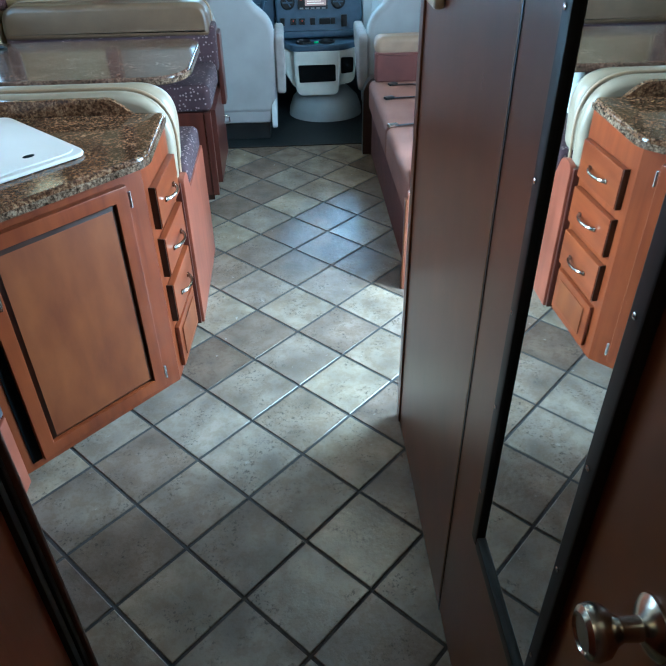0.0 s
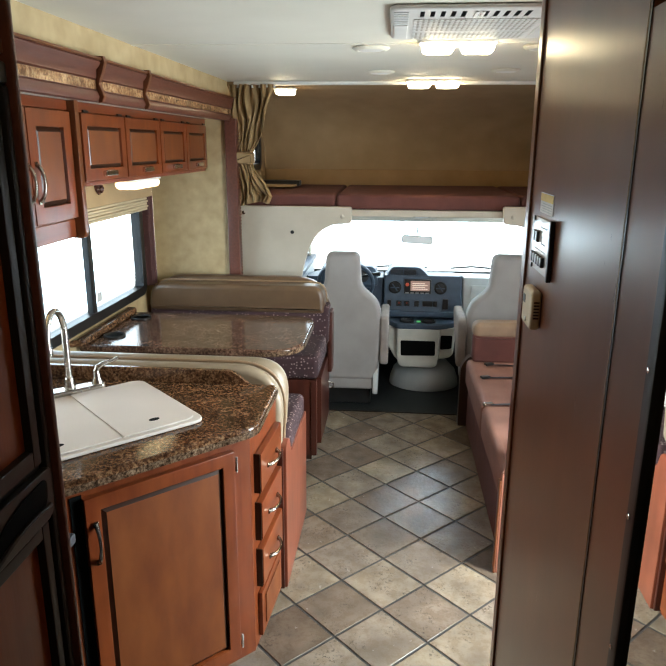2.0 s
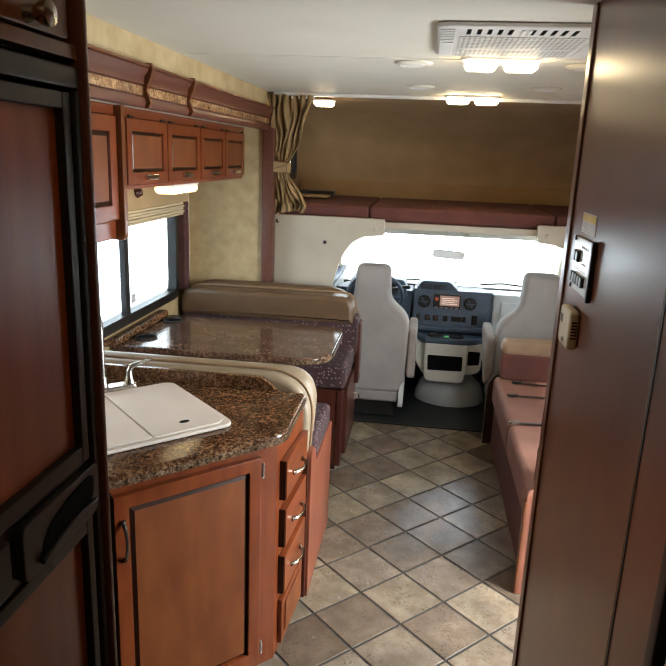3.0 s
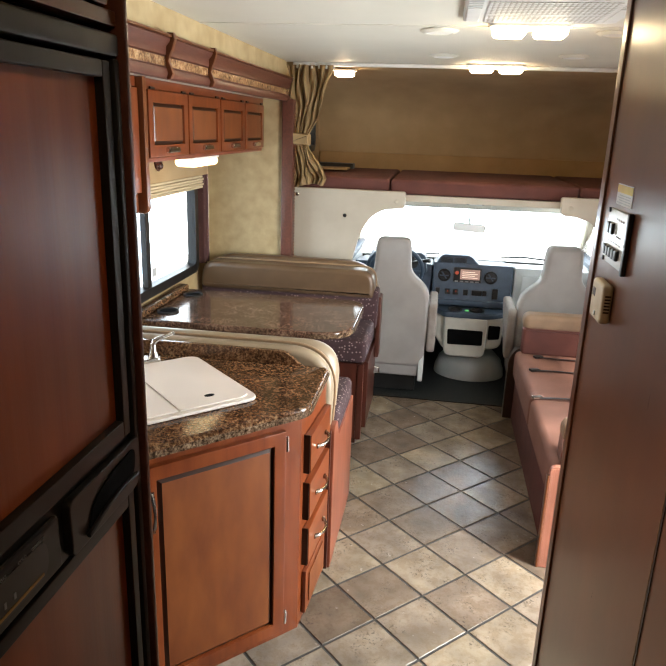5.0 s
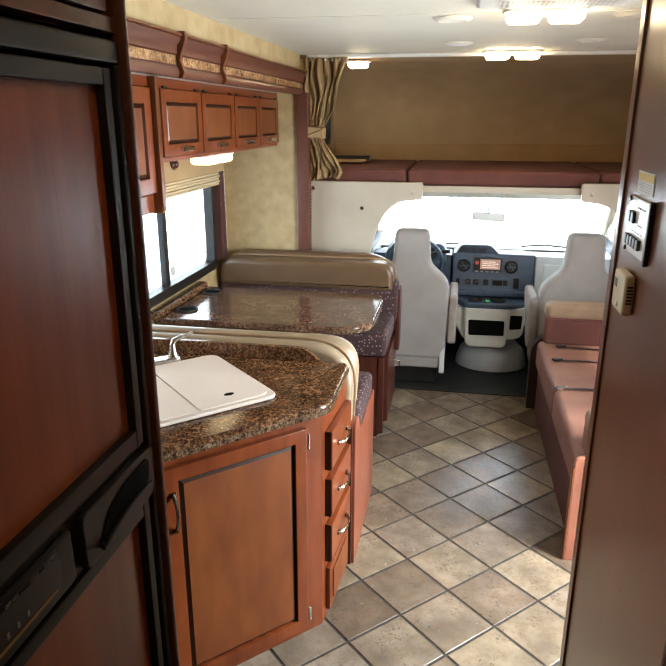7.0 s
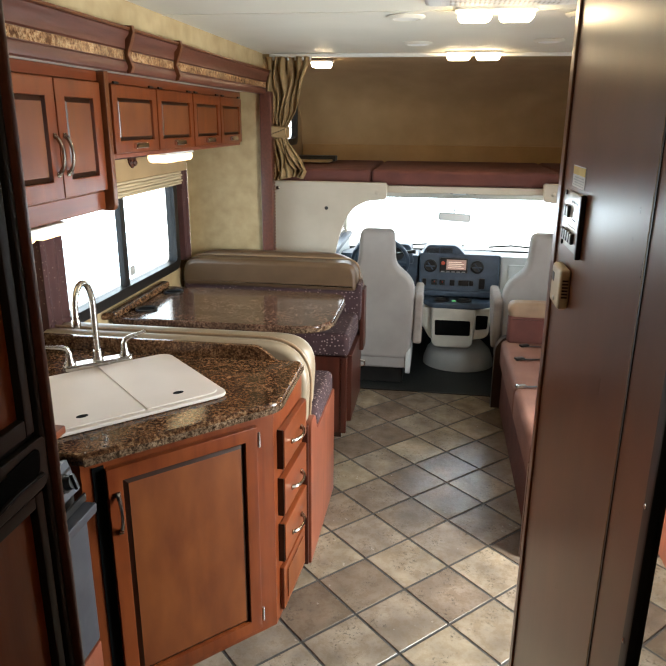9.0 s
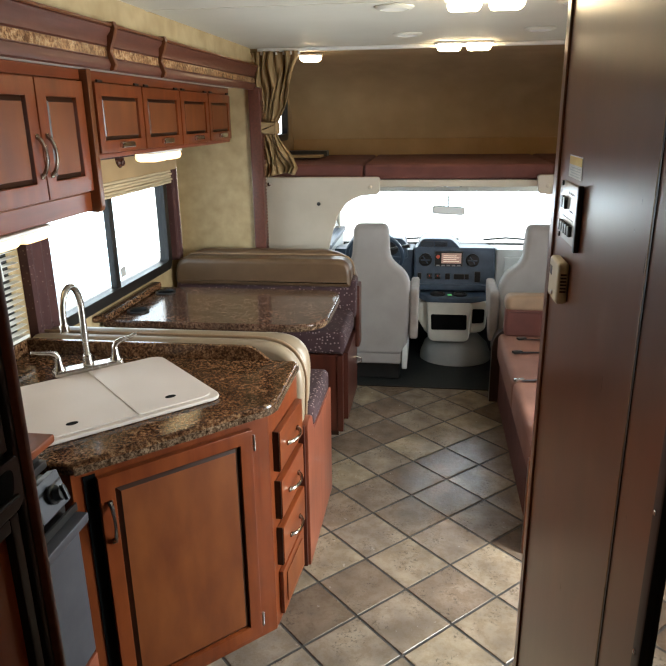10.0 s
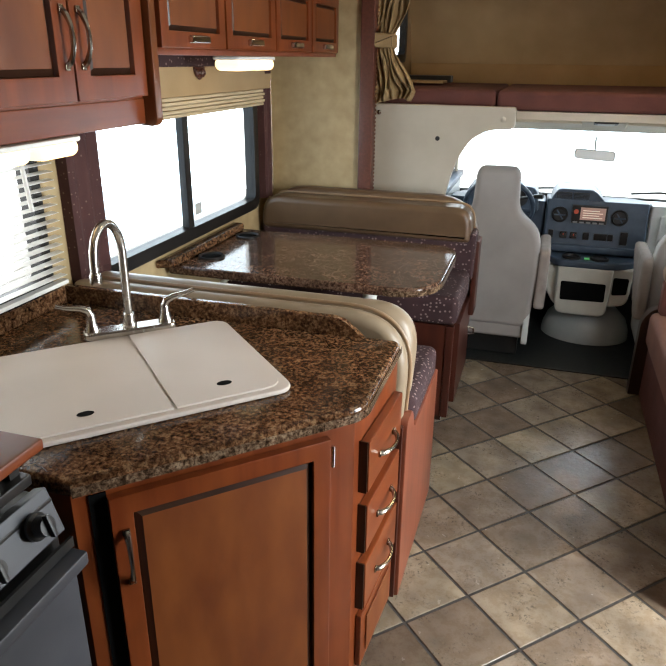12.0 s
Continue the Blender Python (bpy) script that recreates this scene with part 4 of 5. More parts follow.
part("bottom_rail", bx(-1.525, -1.498, 1.885, 2.50, 0.984, 0.998, bevel=0.003), white_plastic, bl)
part("wand", tube([(-1.492, 2.36, 1.40), (-1.486, 2.37, 1.24)], 0.007, 8), white_plastic, bl)
v = thing("window_valance", (-1.51, 3.45, 1.47), "tan padded valance with a dark patterned border over the dinette window", "valance")
part("board", bx(-1.538, -1.49, 2.62, 4.23, 1.505, 1.655, bevel=0.008), felt_tan, v)
part("border", bx(-1.538, -1.482, 2.62, 4.24, 1.615, 1.66, bevel=0.006), upholstery, v)
mo_ = prism(round_outline([(3.395, 1.615), (3.490, 1.615), (3.480, 1.585), (3.443, 1.562), (3.405, 1.585)], [0.008, 0.008, 0.015, 0.012, 0.015], 4), -1.49, -1.482, "x", bevel=0.002)
for dy in (-0.022, 0.022):
    merge(mo_, lathe([(0.018, 0), (0.018, 0.004), (0.011, 0.009), (0.006, 0.003), (0, 0.006)], pose(-1.482, 3.4425 + dy, 1.592, 0, 90, 0), 16))
part("motif", mo_, bench_wood, v, "small carved dark scroll")
sh = thing("pleated_shade", (-1.51, 3.45, 1.43), "beige pleated shade drawn up above the dinette window", "shade")
for k in range(5):
    part("pleat", bx(-1.535, -1.5 + 0.004 * (k % 2), 2.70, 4.17, 1.428 + k * 0.0155, 1.442 + k * 0.0155, bevel=0.004), shade_cloth, sh)
for y0, y1, lab in ((2.565, 2.722, "wide"), (4.150, 4.230, "narrow")):
    dr = thing("side_drape", (-1.52, (y0 + y1) / 2, 0.96), lab + " dark maroon dotted drape beside the dinette window", "drape", "side panels of the window")
    front = [(-1.500 + 0.006 * math.sin((y - y0) * 90), y) for y in [y0 + (y1 - y0) * k / 24 for k in range(25)]]
    part("cloth", prism([(-1.538, y0)] + front + [(-1.538, y1)], 0.972, 1.585), drape_cloth, dr)
    part("hem", prism([(-1.538, y0 + 0.001)] + [(x + 0.003, y) for x, y in front[1:-1]] + [(-1.538, y1 - 0.001)], 0.955, 0.990), drape_cloth, dr)
    part("heading", bx(-1.538, -1.488, y0 - 0.002, y1 + 0.002, 1.575, 1.61, bevel=0.006), drape_cloth, dr)
single("corner_cord", tube([(-1.52, 4.30, 1.55 - 0.03 * k) for k in range(20)], 0.004, 6), nickel, "thin cord hanging beside the window", "cord")
single("window_valance", prism(round_outline([(1.90, 1.36), (2.50, 1.405), (2.50, 1.47), (1.90, 1.47)], [0.02, 0.02, 0, 0], 4), -1.525, -1.485, "x", bevel=0.006), upholstery,
       "short patterned valance over the kitchen window", "valance")

# window over the sofa
w5 = tagged(thing("window_5", (1.36, 3.6, 0.95), "black-framed side window above the sofa", "window"), kind="structure")
part("window_frame", frame_x(1.345, 1.375, 3.03, 4.17, 0.93, 1.47, 0.04, 0.06), black_satin, w5)
pane("pane", bx(1.362, 1.366, 3.06, 4.14, 0.96, 1.44), w5)

# ---- dinette ----
nb = thing("dinette_bench", (-0.95, 2.85, 0.0), "dinette bench with cream vinyl back and purple dotted seat", "bench", "dinette benches")
shell = round_outline([(-1.53, 0.56), (-0.425, 0.56), (-0.405, 0.976), (-1.53, 0.976)], [0, 0.035, 0.26, 0.035], 10)
part("back_shell", prism(shell, 2.535, 2.605, "y", bevel=0.03, seg=4), vinyl_cream, nb)
bol = round_outline([(-1.52, 0.66), (-0.420, 0.66), (-0.398, 0.976), (-1.52, 0.976)], [0, 0.05, 0.27, 0.05], 10)
part("back_bolster", prism(bol, 2.612, 2.715, "y", bevel=0.045, seg=4), vinyl_cream, nb)
part("back_piping", tube([(x, 2.608, z) for x, z in shell[1:-6]], 0.006, 8), vinyl_tan, nb)
part("seat_cushion", bx(-1.52, -0.408, 2.70, 3.170, 0.525, 0.645, bevel=0.03, seg=4), upholstery, nb)
side = round_outline([(2.530, 0.0), (3.160, 0.0), (3.160, 0.555), (2.670, 0.560), (2.630, 0.655), (2.530, 0.655)], [0, 0.01, 0.02, 0.03, 0.04, 0.04], 6)
part("side_panel", prism(side, -0.425, -0.400, "x", bevel=0.004), cherry_pale, nb)
part("base_box", bx(-1.52, -0.426, 2.54, 3.150, 0.0, 0.524), cherry_z, nb)
part("back_edge", bx(-0.448, -0.412, 2.516, 2.539, 0.0, 0.64, bevel=0.003), bench_wood, nb)

fb = thing("dinette_bench", (-0.95, 4.0, 0.0), "dinette bench with a tan vinyl back roll and purple dotted cushions", "bench", "dinette benches")
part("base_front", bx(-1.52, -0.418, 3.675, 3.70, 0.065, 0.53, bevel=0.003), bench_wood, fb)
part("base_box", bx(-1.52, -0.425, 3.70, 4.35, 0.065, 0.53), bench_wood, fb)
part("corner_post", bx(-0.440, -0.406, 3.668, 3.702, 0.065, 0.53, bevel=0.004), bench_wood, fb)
part("toe_kick", bx(-1.5, -0.445, 3.755, 4.33, 0.0, 0.066), brown_black, fb, "dark recessed plinth")
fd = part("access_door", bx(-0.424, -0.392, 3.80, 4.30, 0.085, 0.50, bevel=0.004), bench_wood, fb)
part("handle", tube([(-0.392, 4.245, 0.32), (-0.362, 4.245, 0.315), (-0.360, 4.245, 0.285), (-0.392, 4.245, 0.28)], 0.006, 8), chrome, fd)
part("seat_cushion", bx(-1.52, -0.395, 3.655, 4.17, 0.535, 0.672, bevel=0.03, seg=4), upholstery, fb)
bk = round_outline([(-1.51, 0.62), (-0.385, 0.62), (-0.378, 0.860), (-1.51, 0.860)], [0, 0, 0.02, 0.02], 6)
part("back_cushion", prism(bk, 4.108, 4.25, "y", bevel=0.02, seg=3), upholstery, fb)
bl_ = round_outline([(-1.515, 0.808), (-0.402, 0.808), (-0.410, 0.982), (-1.495, 0.982)], [0.05, 0.03, 0.15, 0.13], 10)
part("back_roll", prism(bl_, 4.092, 4.243, "y", bevel=0.033, seg=8), vinyl_roll, fb)
bs = round_outline([(-1.52, 0.50), (-0.385, 0.50), (-0.378, 1.008), (-1.515, 1.008)], [0, 0, 0.24, 0.20], 10)
part("back_shell", prism(bs, 4.245, 4.335, "y", bevel=0.03, seg=4), vinyl_roll, fb)
part("back_piping", tube([(x, 4.244, z) for x, z in bl_[14:40]], 0.006, 8), vinyl_tan, fb)
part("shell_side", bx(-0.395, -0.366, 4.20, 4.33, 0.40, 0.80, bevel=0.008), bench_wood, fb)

tb = thing("dinette_table", (-0.95, 3.46, 0.0), "granite-look dinette table with two cup holders and rounded corners", "table")
tp = round_outline([(-1.525, 3.135), (-0.425, 3.135), (-0.425, 3.835), (-1.525, 3.835)], [0.02, 0.20, 0.14, 0.02], 10)
part("tabletop", prism(tp, 0.825, 0.863, "z", bevel=0.012, seg=3), stone_table, tb)
te = bmesh.new()
rim_ = tp[11:33]
a_ = [te.verts.new((x + 0.002, y, 0.830)) for x, y in rim_]
b_ = [te.verts.new((x + 0.002, y, 0.852)) for x, y in rim_]
for i in range(len(rim_) - 1):
    te.faces.new((a_[i], a_[i + 1], b_[i + 1], b_[i]))
part("front_edge", te, stone_edge, tb, "lighter speckled table edge")
part("ledge", prism(round_outline([(-1.535, 3.07), (-1.472, 3.10), (-1.472, 3.80), (-1.535, 3.80)], [0, 0.02, 0.02, 0], 4), 0.864, 0.900, "z", bevel=0.010, seg=3), stone_top, tb, "raised granite ledge along the wall")
for y in (3.305, 3.685):
    cup = lathe([(0.056, 0.0), (0.056, 0.007), (0.050, 0.010), (0.044, 0.003), (0.043, 0.001), (0.0, 0.001)], pose(-1.408, y, 0.8635), 28)
    part("cup_holder", cup, black_satin, tb)
    # black disc paints the shade down in the cup holder
    part("cup_well", lathe([(0.0435, 0.0), (0.0435, 0.0022), (0.0, 0.0022)], pose(-1.408, y, 0.8635), 24), hole_shade_black, tb, "flat black disc painting the shade inside the cup holder")
part("leg", tube([(-0.75, 3.46, 0.0), (-0.75, 3.46, 0.82)], 0.03, 14), white_plastic, tb)
part("support_bar", bx(-1.49, -0.55, 3.44, 3.48, 0.795, 0.824, bevel=0.004), white_plastic, tb)
for y in (3.2, 3.7):
    part("wall_bracket", tube([(-1.52, y, 0.60), (-1.28, y, 0.82)], 0.011, 8), white_plastic, tb)

# ---- sofa ----
so = thing("sofa", (0.95, 3.55, 0.0), "rust suede jackknife sofa with seat belts along the wall", "sofa")
part("seat_cushion", bx(0.500, 1.16, 2.745, 3.515, 0.30, 0.482, bevel=0.035, seg=4), suede, so)
part("seat_cushion", bx(0.500, 1.16, 3.505, 4.345, 0.30, 0.482, bevel=0.035, seg=4), suede, so)
part("backrest", bx(1.13, 1.345, 2.745, 4.33, 0.40, 0.86, bevel=0.06, seg=4), suede, so)
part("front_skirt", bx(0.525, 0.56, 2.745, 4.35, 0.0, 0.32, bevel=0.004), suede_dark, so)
part("base", bx(0.56, 1.345, 2.745, 4.35, 0.0, 0.30), mahogany, so)
eb = part("end_panel", prism(round_outline([(0.490, 0.0), (1.20, 0.0), (1.20, 0.488), (0.490, 0.488)], [0, 0, 0.02, 0.03], 5), 2.716, 2.742, "y", bevel=0.003), ribbed, so, "ribbed oak end panel")
for k in range(56):
    x = 0.494 + k * 0.0080
    part("rib", bx(x, x + 0.0058, 2.7145, 2.7165, 0.004, 0.478), ribbed, eb)
part("end_edge", bx(0.482, 0.4905, 2.712, 2.744, 0.0, 0.445, bevel=0.003), mahogany, so)
part("far_end_panel", prism(round_outline([(0.470, 0.0), (1.30, 0.0), (1.30, 0.49), (0.52, 0.49), (0.470, 0.42)], [0, 0, 0.02, 0.03, 0.04], 4), 4.352, 4.42, "y", bevel=0.004), brown_black, so, "dark end panel")
part("arm_roll", prism(round_outline([(0.528, 0.630), (1.30, 0.630), (1.30, 0.742), (0.528, 0.735)], [0.05, 0, 0.05, 0.052], 6), 4.27, 4.40, "y", bevel=0.033, seg=5), vinyl_arm, so, "tan rolled arm cushion")
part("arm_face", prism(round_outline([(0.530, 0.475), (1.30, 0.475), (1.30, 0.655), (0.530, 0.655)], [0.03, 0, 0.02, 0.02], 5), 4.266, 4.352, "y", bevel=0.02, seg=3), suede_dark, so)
part("arm_roll", prism(round_outline([(0.532, 0.565), (1.30, 0.565), (1.30, 0.675), (0.532, 0.668)], [0.05, 0, 0.05, 0.052], 6), 2.750, 2.875, "y", bevel=0.033, seg=5), vinyl_arm, so, "tan rolled arm cushion")
part("arm_face", prism(round_outline([(0.535, 0.476), (1.30, 0.476), (1.30, 0.60), (0.535, 0.60)], [0.015, 0, 0.02, 0.02], 4), 2.746, 2.870, "y", bevel=0.02, seg=3), suede, so)


def belt(y, x0, x1, bend, tip):
    b = thing("seat_belt", (x0, y, 0.483), "black seat belt lying across the rust sofa seat", "seat belt", "sofa seat belts")
    pts = [(x0 + (x1 - x0) * k / 8, y + bend * math.sin(k * 0.6), 0.4875 + 0.002 * math.sin(k)) for k in range(9)]
    part("webbing", tube(pts, 0.019, 8, flat=0.12), belt_web, b)
    part("buckle", turned(bx(-0.028, 0.028, -0.016, 0.016, 0, 0.014, bevel=0.004), pose(x0 - 0.012, y, 0.484, 0, 0, 25)), tip, b)


belt(3.945, 0.585, 1.10, 0.01, black_plastic)
belt(3.50, 0.545, 1.10, 0.02, chrome)
belt(4.20, 0.640, 1.10, -0.01, black_plastic)
bu = thing("seat_belt", (0.63, 2.95, 0.483), "pale webbing with a teal buckle and chrome tongue on the sofa", "seat belt", "sofa seat belts")
part("webbing", tube([(0.66, 2.965, 0.50), (0.72, 2.955, 0.53), (0.80, 2.94, 0.53)], 0.016, 8, flat=0.2), sticker_white, bu)
part("buckle", turned(bx(-0.022, 0.022, -0.018, 0.018, 0, 0.018, bevel=0.004), pose(0.635, 2.97, 0.492, 0, -20, 10)), teal_plastic, bu)
part("tongue", turned(bx(-0.035, 0.0, -0.014, 0.014, 0, 0.003, bevel=0.001), pose(0.614, 2.968, 0.490, 0, -14, 10)), chrome, bu)

# ---- cab-over bunk ----
arc = [(4.45 + 1.24 * math.sin(a) ** 0.72, 1.60 + (CEIL - 0.02 - 1.60) * math.cos(a) ** 0.72) for a in [math.pi / 2 * k / 28 for k in range(29)]]
structure("ceiling_cabover", prism(arc + [(5.698, 1.60), (5.698, CEIL + 0.04), (4.45, CEIL + 0.04)], -1.05, 1.36, "x"), felt_tan,
          "tan felt lining curving over the cab bunk", "ceiling", True)
structure("wall_cabover_front", bx(-1.09, 1.40, 5.70, 5.74, 1.30, CEIL), felt_tan, "tan felt front wall above the cab")
structure("wall_cabover_left", holed("x", -1.09, 0.04, 4.50, 5.70, 1.30, CEIL, [(4.94, 5.46, 1.65, 1.97)]), felt_tan, "tan felt side wall of the bunk")
structure("wall_cabover_right", bx(1.36, 1.40, 4.50, 5.70, 1.30, CEIL), felt_tan, "tan felt side wall of the bunk")
structure("trim_bunk_band", bx(-1.04, 1.355, 5.655, 5.699, 1.40, 1.628, bevel=0.006), felt_band, "padded tan band along the bunk's front wall", "trim", True)
w3 = tagged(thing("window_3", (-1.07, 5.2, 1.66), "small black-framed bunk window", "window"), kind="structure")
part("window_frame", frame_x(-1.085, -1.040, 4.92, 5.48, 1.63, 1.99, 0.045, 0.08), black_satin, w3)
pane("pane", bx(-1.073, -1.069, 4.95, 5.45, 1.66, 1.96), w3)
structure("floor_bunk", bx(-1.05, 1.36, 4.50, 5.70, 1.373, 1.412), panel_tan, "tan bunk platform above the cab")
for x0, x1 in ((-1.03, -0.376), (-0.370, 0.800), (0.806, 1.345)):
    single("bunk_cushion", bx(x0, x1, 4.505, 5.64, 1.414, 1.508, bevel=0.022, seg=3), suede_dark, "wine suede bunk cushion lying above the cab", "cushion", "bunk cushions")
# unidentified dark item on the bunk, built as two bars and a board
rad_ = thing("bunk_ladder", (-0.85, 5.2, 1.52), "dark bars and a tan board lying on the bunk", "ladder")
for dy in (0.0, 0.06):
    part("rail", bx(-1.02, -0.70, 5.18 + dy, 5.215 + dy, 1.520, 1.560, bevel=0.006), black_plastic, rad_)
part("tread", bx(-1.02, -0.72, 5.00, 5.17, 1.520, 1.535, bevel=0.004), felt_tan, rad_)

# unidentified dark box; its front plate and foot are made up
sb = thing("bunk_speaker", (-1.04, 4.85, 1.95), "small dark box mounted on the tan bunk side wall", "speaker")
part("case", bx(-1.048, -0.985, 4.78, 4.90, 1.90, 2.02, bevel=0.008), black_plastic, sb)
part("grille", bx(-0.985, -0.981, 4.795, 4.885, 1.915, 2.005, bevel=0.001), mahogany, sb, "brown front plate")
part("bracket", bx(-1.049, -1.020, 4.825, 4.855, 1.87, 1.902, bevel=0.002), black_satin, sb)

# curtain gathered at the bunk's edge
t = bmesh.new()
NV, NU = 40, 72
KEY = [(0.0, -1.040, -0.755), (0.28, -1.010, -0.800), (0.43, -1.000, -0.842), (0.56, -0.995, -0.893), (0.66, -0.995, -0.885), (0.78, -0.992, -0.835), (0.93, -0.990, -0.772), (1.0, -0.988, -0.790)]
grid = []
for j in range(NV + 1):
    f = j / NV
    k = max(i for i in range(len(KEY) - 1) if KEY[i][0] <= f)
    (f0, l0, r0), (f1, l1, r1) = KEY[k], KEY[k + 1]
    g = (f - f0) / (f1 - f0)
    left, right = l0 + (l1 - l0) * g, r0 + (r1 - r0) * g
    pinch = math.exp(-((f - 0.59) / 0.13) ** 2)
    depth = 0.021 * (1 - 0.6 * pinch)
    rowv = []
    for i in range(NU + 1):
        u = i / NU
        w = math.sin(u * 33 + 5 * u * u + 1.6 * math.sin(f * 4 + u * 3)) * depth + 0.016 * math.sin(u * 13 - f * 8) * (1 - pinch) + 0.007 * math.sin(u * 61 + f * 17)
        x = left + u * (right - left) + 0.010 * math.sin(f * 15 + u * 8) * (1 - pinch)
        z = 2.170 - f * 0.735 + 0.05 * math.sin(u * 2.6 + 0.2) * max(0, f - 0.85) * 6 * u
        rowv.append(t.verts.new((x, 4.405 + w * 0.9 - 0.05 * max(0, f - 0.6) * math.sin(f * 30 + u * 12), z)))
    grid.append(rowv)
for j in range(NV):
    for i in range(NU):
        t.faces.new((grid[j][i], grid[j][i + 1], grid[j + 1][i + 1], grid[j + 1][i]))
cu = thing("curtain", (-0.9, 4.4, 1.45), "gold-brown bunk curtain tied back and hanging from its track", "curtain")
co_ = part("drape", t, curtain_cloth, cu)
th = co_.modifiers.new("thickness", "SOLIDIFY")
th.thickness = 0.003
tie = prism(round_outline([(-1.005, 1.705), (-0.880, 1.700), (-0.880, 1.765), (-1.005, 1.775)], [0.008] * 4, 4), 4.335, 4.43, "y", bevel=0.012, seg=3)
part("tie_band", tie, curtain_cloth, cu)
for k in range(6):
    part("hook", lathe([(0.007, 0), (0.007, 0.012), (0.003, 0.02)], pose(-0.97 + k * 0.045, 4.40, 2.15), 8), white_plastic, cu)

# ---- cab ----
structure("floor_cab", bx(-1.05, 1.36, 4.55, 6.1, -0.05, -0.004), rubber, "black rubber cab floor")
structure("wall_firewall", bx(-0.80, 1.25, 6.0, 6.05, -0.05, 0.75), rubber, "dark firewall under the dashboard")
structure("trim_threshold", bx(-0.45, 0.52, 4.540, 4.560, 0.0, 0.006, bevel=0.002), black_satin, "dark threshold strip at the cab", "trim", True)
lp = [(-1.045, 0.3), (-0.66, 0.3), (-0.615, 0.85), (-0.578, 1.05), (-0.535, 1.185), (-0.475, 1.275), (-0.395, 1.318), (-0.267, 1.328), (-0.264, 1.434), (-1.045, 1.434)]
pl = thing("wall_cab_left", (-0.8, 4.47, 0.3), "tan plastic panel framing the cab opening", "panel", kind="structure")
part("panel", prism(round_outline(lp, [0, 0, 0.05, 0.05, 0.05, 0.05, 0.05, 0.02, 0.02, 0], 4), 4.452, 4.495, "y", bevel=0.006), panel_tan, pl)
part("bolt_hole", lathe([(0.012, 0), (0.012, 0.003), (0.006, 0.004)], pose(-0.651, 4.452, 1.268, 90, 0, 0), 16), black_plastic, pl)
part("snap_button", lathe([(0.014, 0), (0.014, 0.003), (0.009, 0.006), (0, 0.006)], pose(-0.325, 4.452, 1.372, 90, 0, 0), 16), panel_tan, pl)
part("snap_button", lathe([(0.012, 0), (0.012, 0.004), (0.006, 0.007), (0, 0.007)], pose(-0.968, 4.452, 1.39, 90, 0, 0), 16), nickel, pl)
rp = [(0.688, 1.446), (0.698, 1.335), (0.800, 1.328), (0.885, 1.297), (0.945, 1.235), (0.985, 1.14), (1.02, 0.95), (1.06, 0.3), (1.36, 0.3), (1.36, 1.446)]
pr = thing("wall_cab_right", (1.2, 4.47, 0.3), "tan plastic panel framing the cab opening", "panel", kind="structure")
part("panel", prism(round_outline(rp, [0.02, 0.02, 0.04, 0.04, 0.04, 0.04, 0.04, 0, 0, 0], 4), 4.452, 4.495, "y", bevel=0.006), panel_tan, pr)
part("snap_button", lathe([(0.014, 0), (0.014, 0.003), (0.009, 0.006), (0, 0.006)], pose(0.752, 4.452, 1.382, 90, 0, 0), 16), panel_tan, pr)
structure("ceiling_cab", prism([(4.50, 1.384), (4.75, 1.380), (5.0, 1.350), (5.2, 1.300), (5.30, 1.258), (5.36, 1.268), (5.28, 1.325), (5.15, 1.384)], -0.95, 1.30, "x"), headliner, "pale moulded cab headliner", "ceiling", True)
for x in (-0.12, 0.52):
    single("sun_visor", turned(prism(round_outline([(-0.2, -0.07), (0.2, -0.07), (0.2, 0.07), (-0.2, 0.07)], [0.03] * 4, 5), -0.009, 0.009, "z", bevel=0.006), pose(x, 5.12, 1.306, -16, 0, 0)), headliner,
           "tan padded sun visor folded up under the headliner", "sun visor", "sun visors")
dm = thing("dome_lamp", (0.2, 4.9, 1.34), "dark unlit dome lamp on the cab headliner", "lamp")
part("bezel", turned(bx(-0.065, 0.065, -0.035, 0.035, -0.02, 0.0, bevel=0.006), pose(0.205, 5.03, 1.340, -12, 0, 0)), black_satin, dm)
part("lens", turned(bx(-0.045, 0.045, -0.025, 0.025, -0.026, -0.018, bevel=0.004), pose(0.205, 5.03, 1.340, -12, 0, 0)), print_pale, dm)
rv = thing("rear_view_mirror", (0.2, 5.3, 1.07), "rear-view mirror hanging before the windshield", "mirror")
part("housing", turned(prism(round_outline([(-0.120, -0.030), (0.120, -0.030), (0.120, 0.030), (-0.120, 0.030)], [0.022] * 4, 5), 0, 0.02, "y", bevel=0.004), pose(0.188, 5.30, 1.120, 0, 3, 0)), dash_pale, rv)
part("glass", turned(prism(round_outline([(-0.112, -0.024), (0.112, -0.024), (0.112, 0.024), (-0.112, 0.024)], [0.018] * 4, 5), -0.0015, -0.0003, "y"), pose(0.188, 5.299, 1.120, -5, 3, 0)), mirror_haze, rv)
part("stem", tube([(0.188, 5.32, 1.13), (0.188, 5.37, 1.18), (0.188, 5.40, 1.215)], 0.007, 8), dash_pale, rv)
ws = tagged(thing("window_4", (0.2, 5.7, 0.9), "wide curved windshield glass", "window"), kind="structure")
pane("pane", prism([(5.352, 1.262), (5.357, 1.262), (6.0, 0.74), (5.995, 0.74)], -0.62, 1.04, "x"), ws)
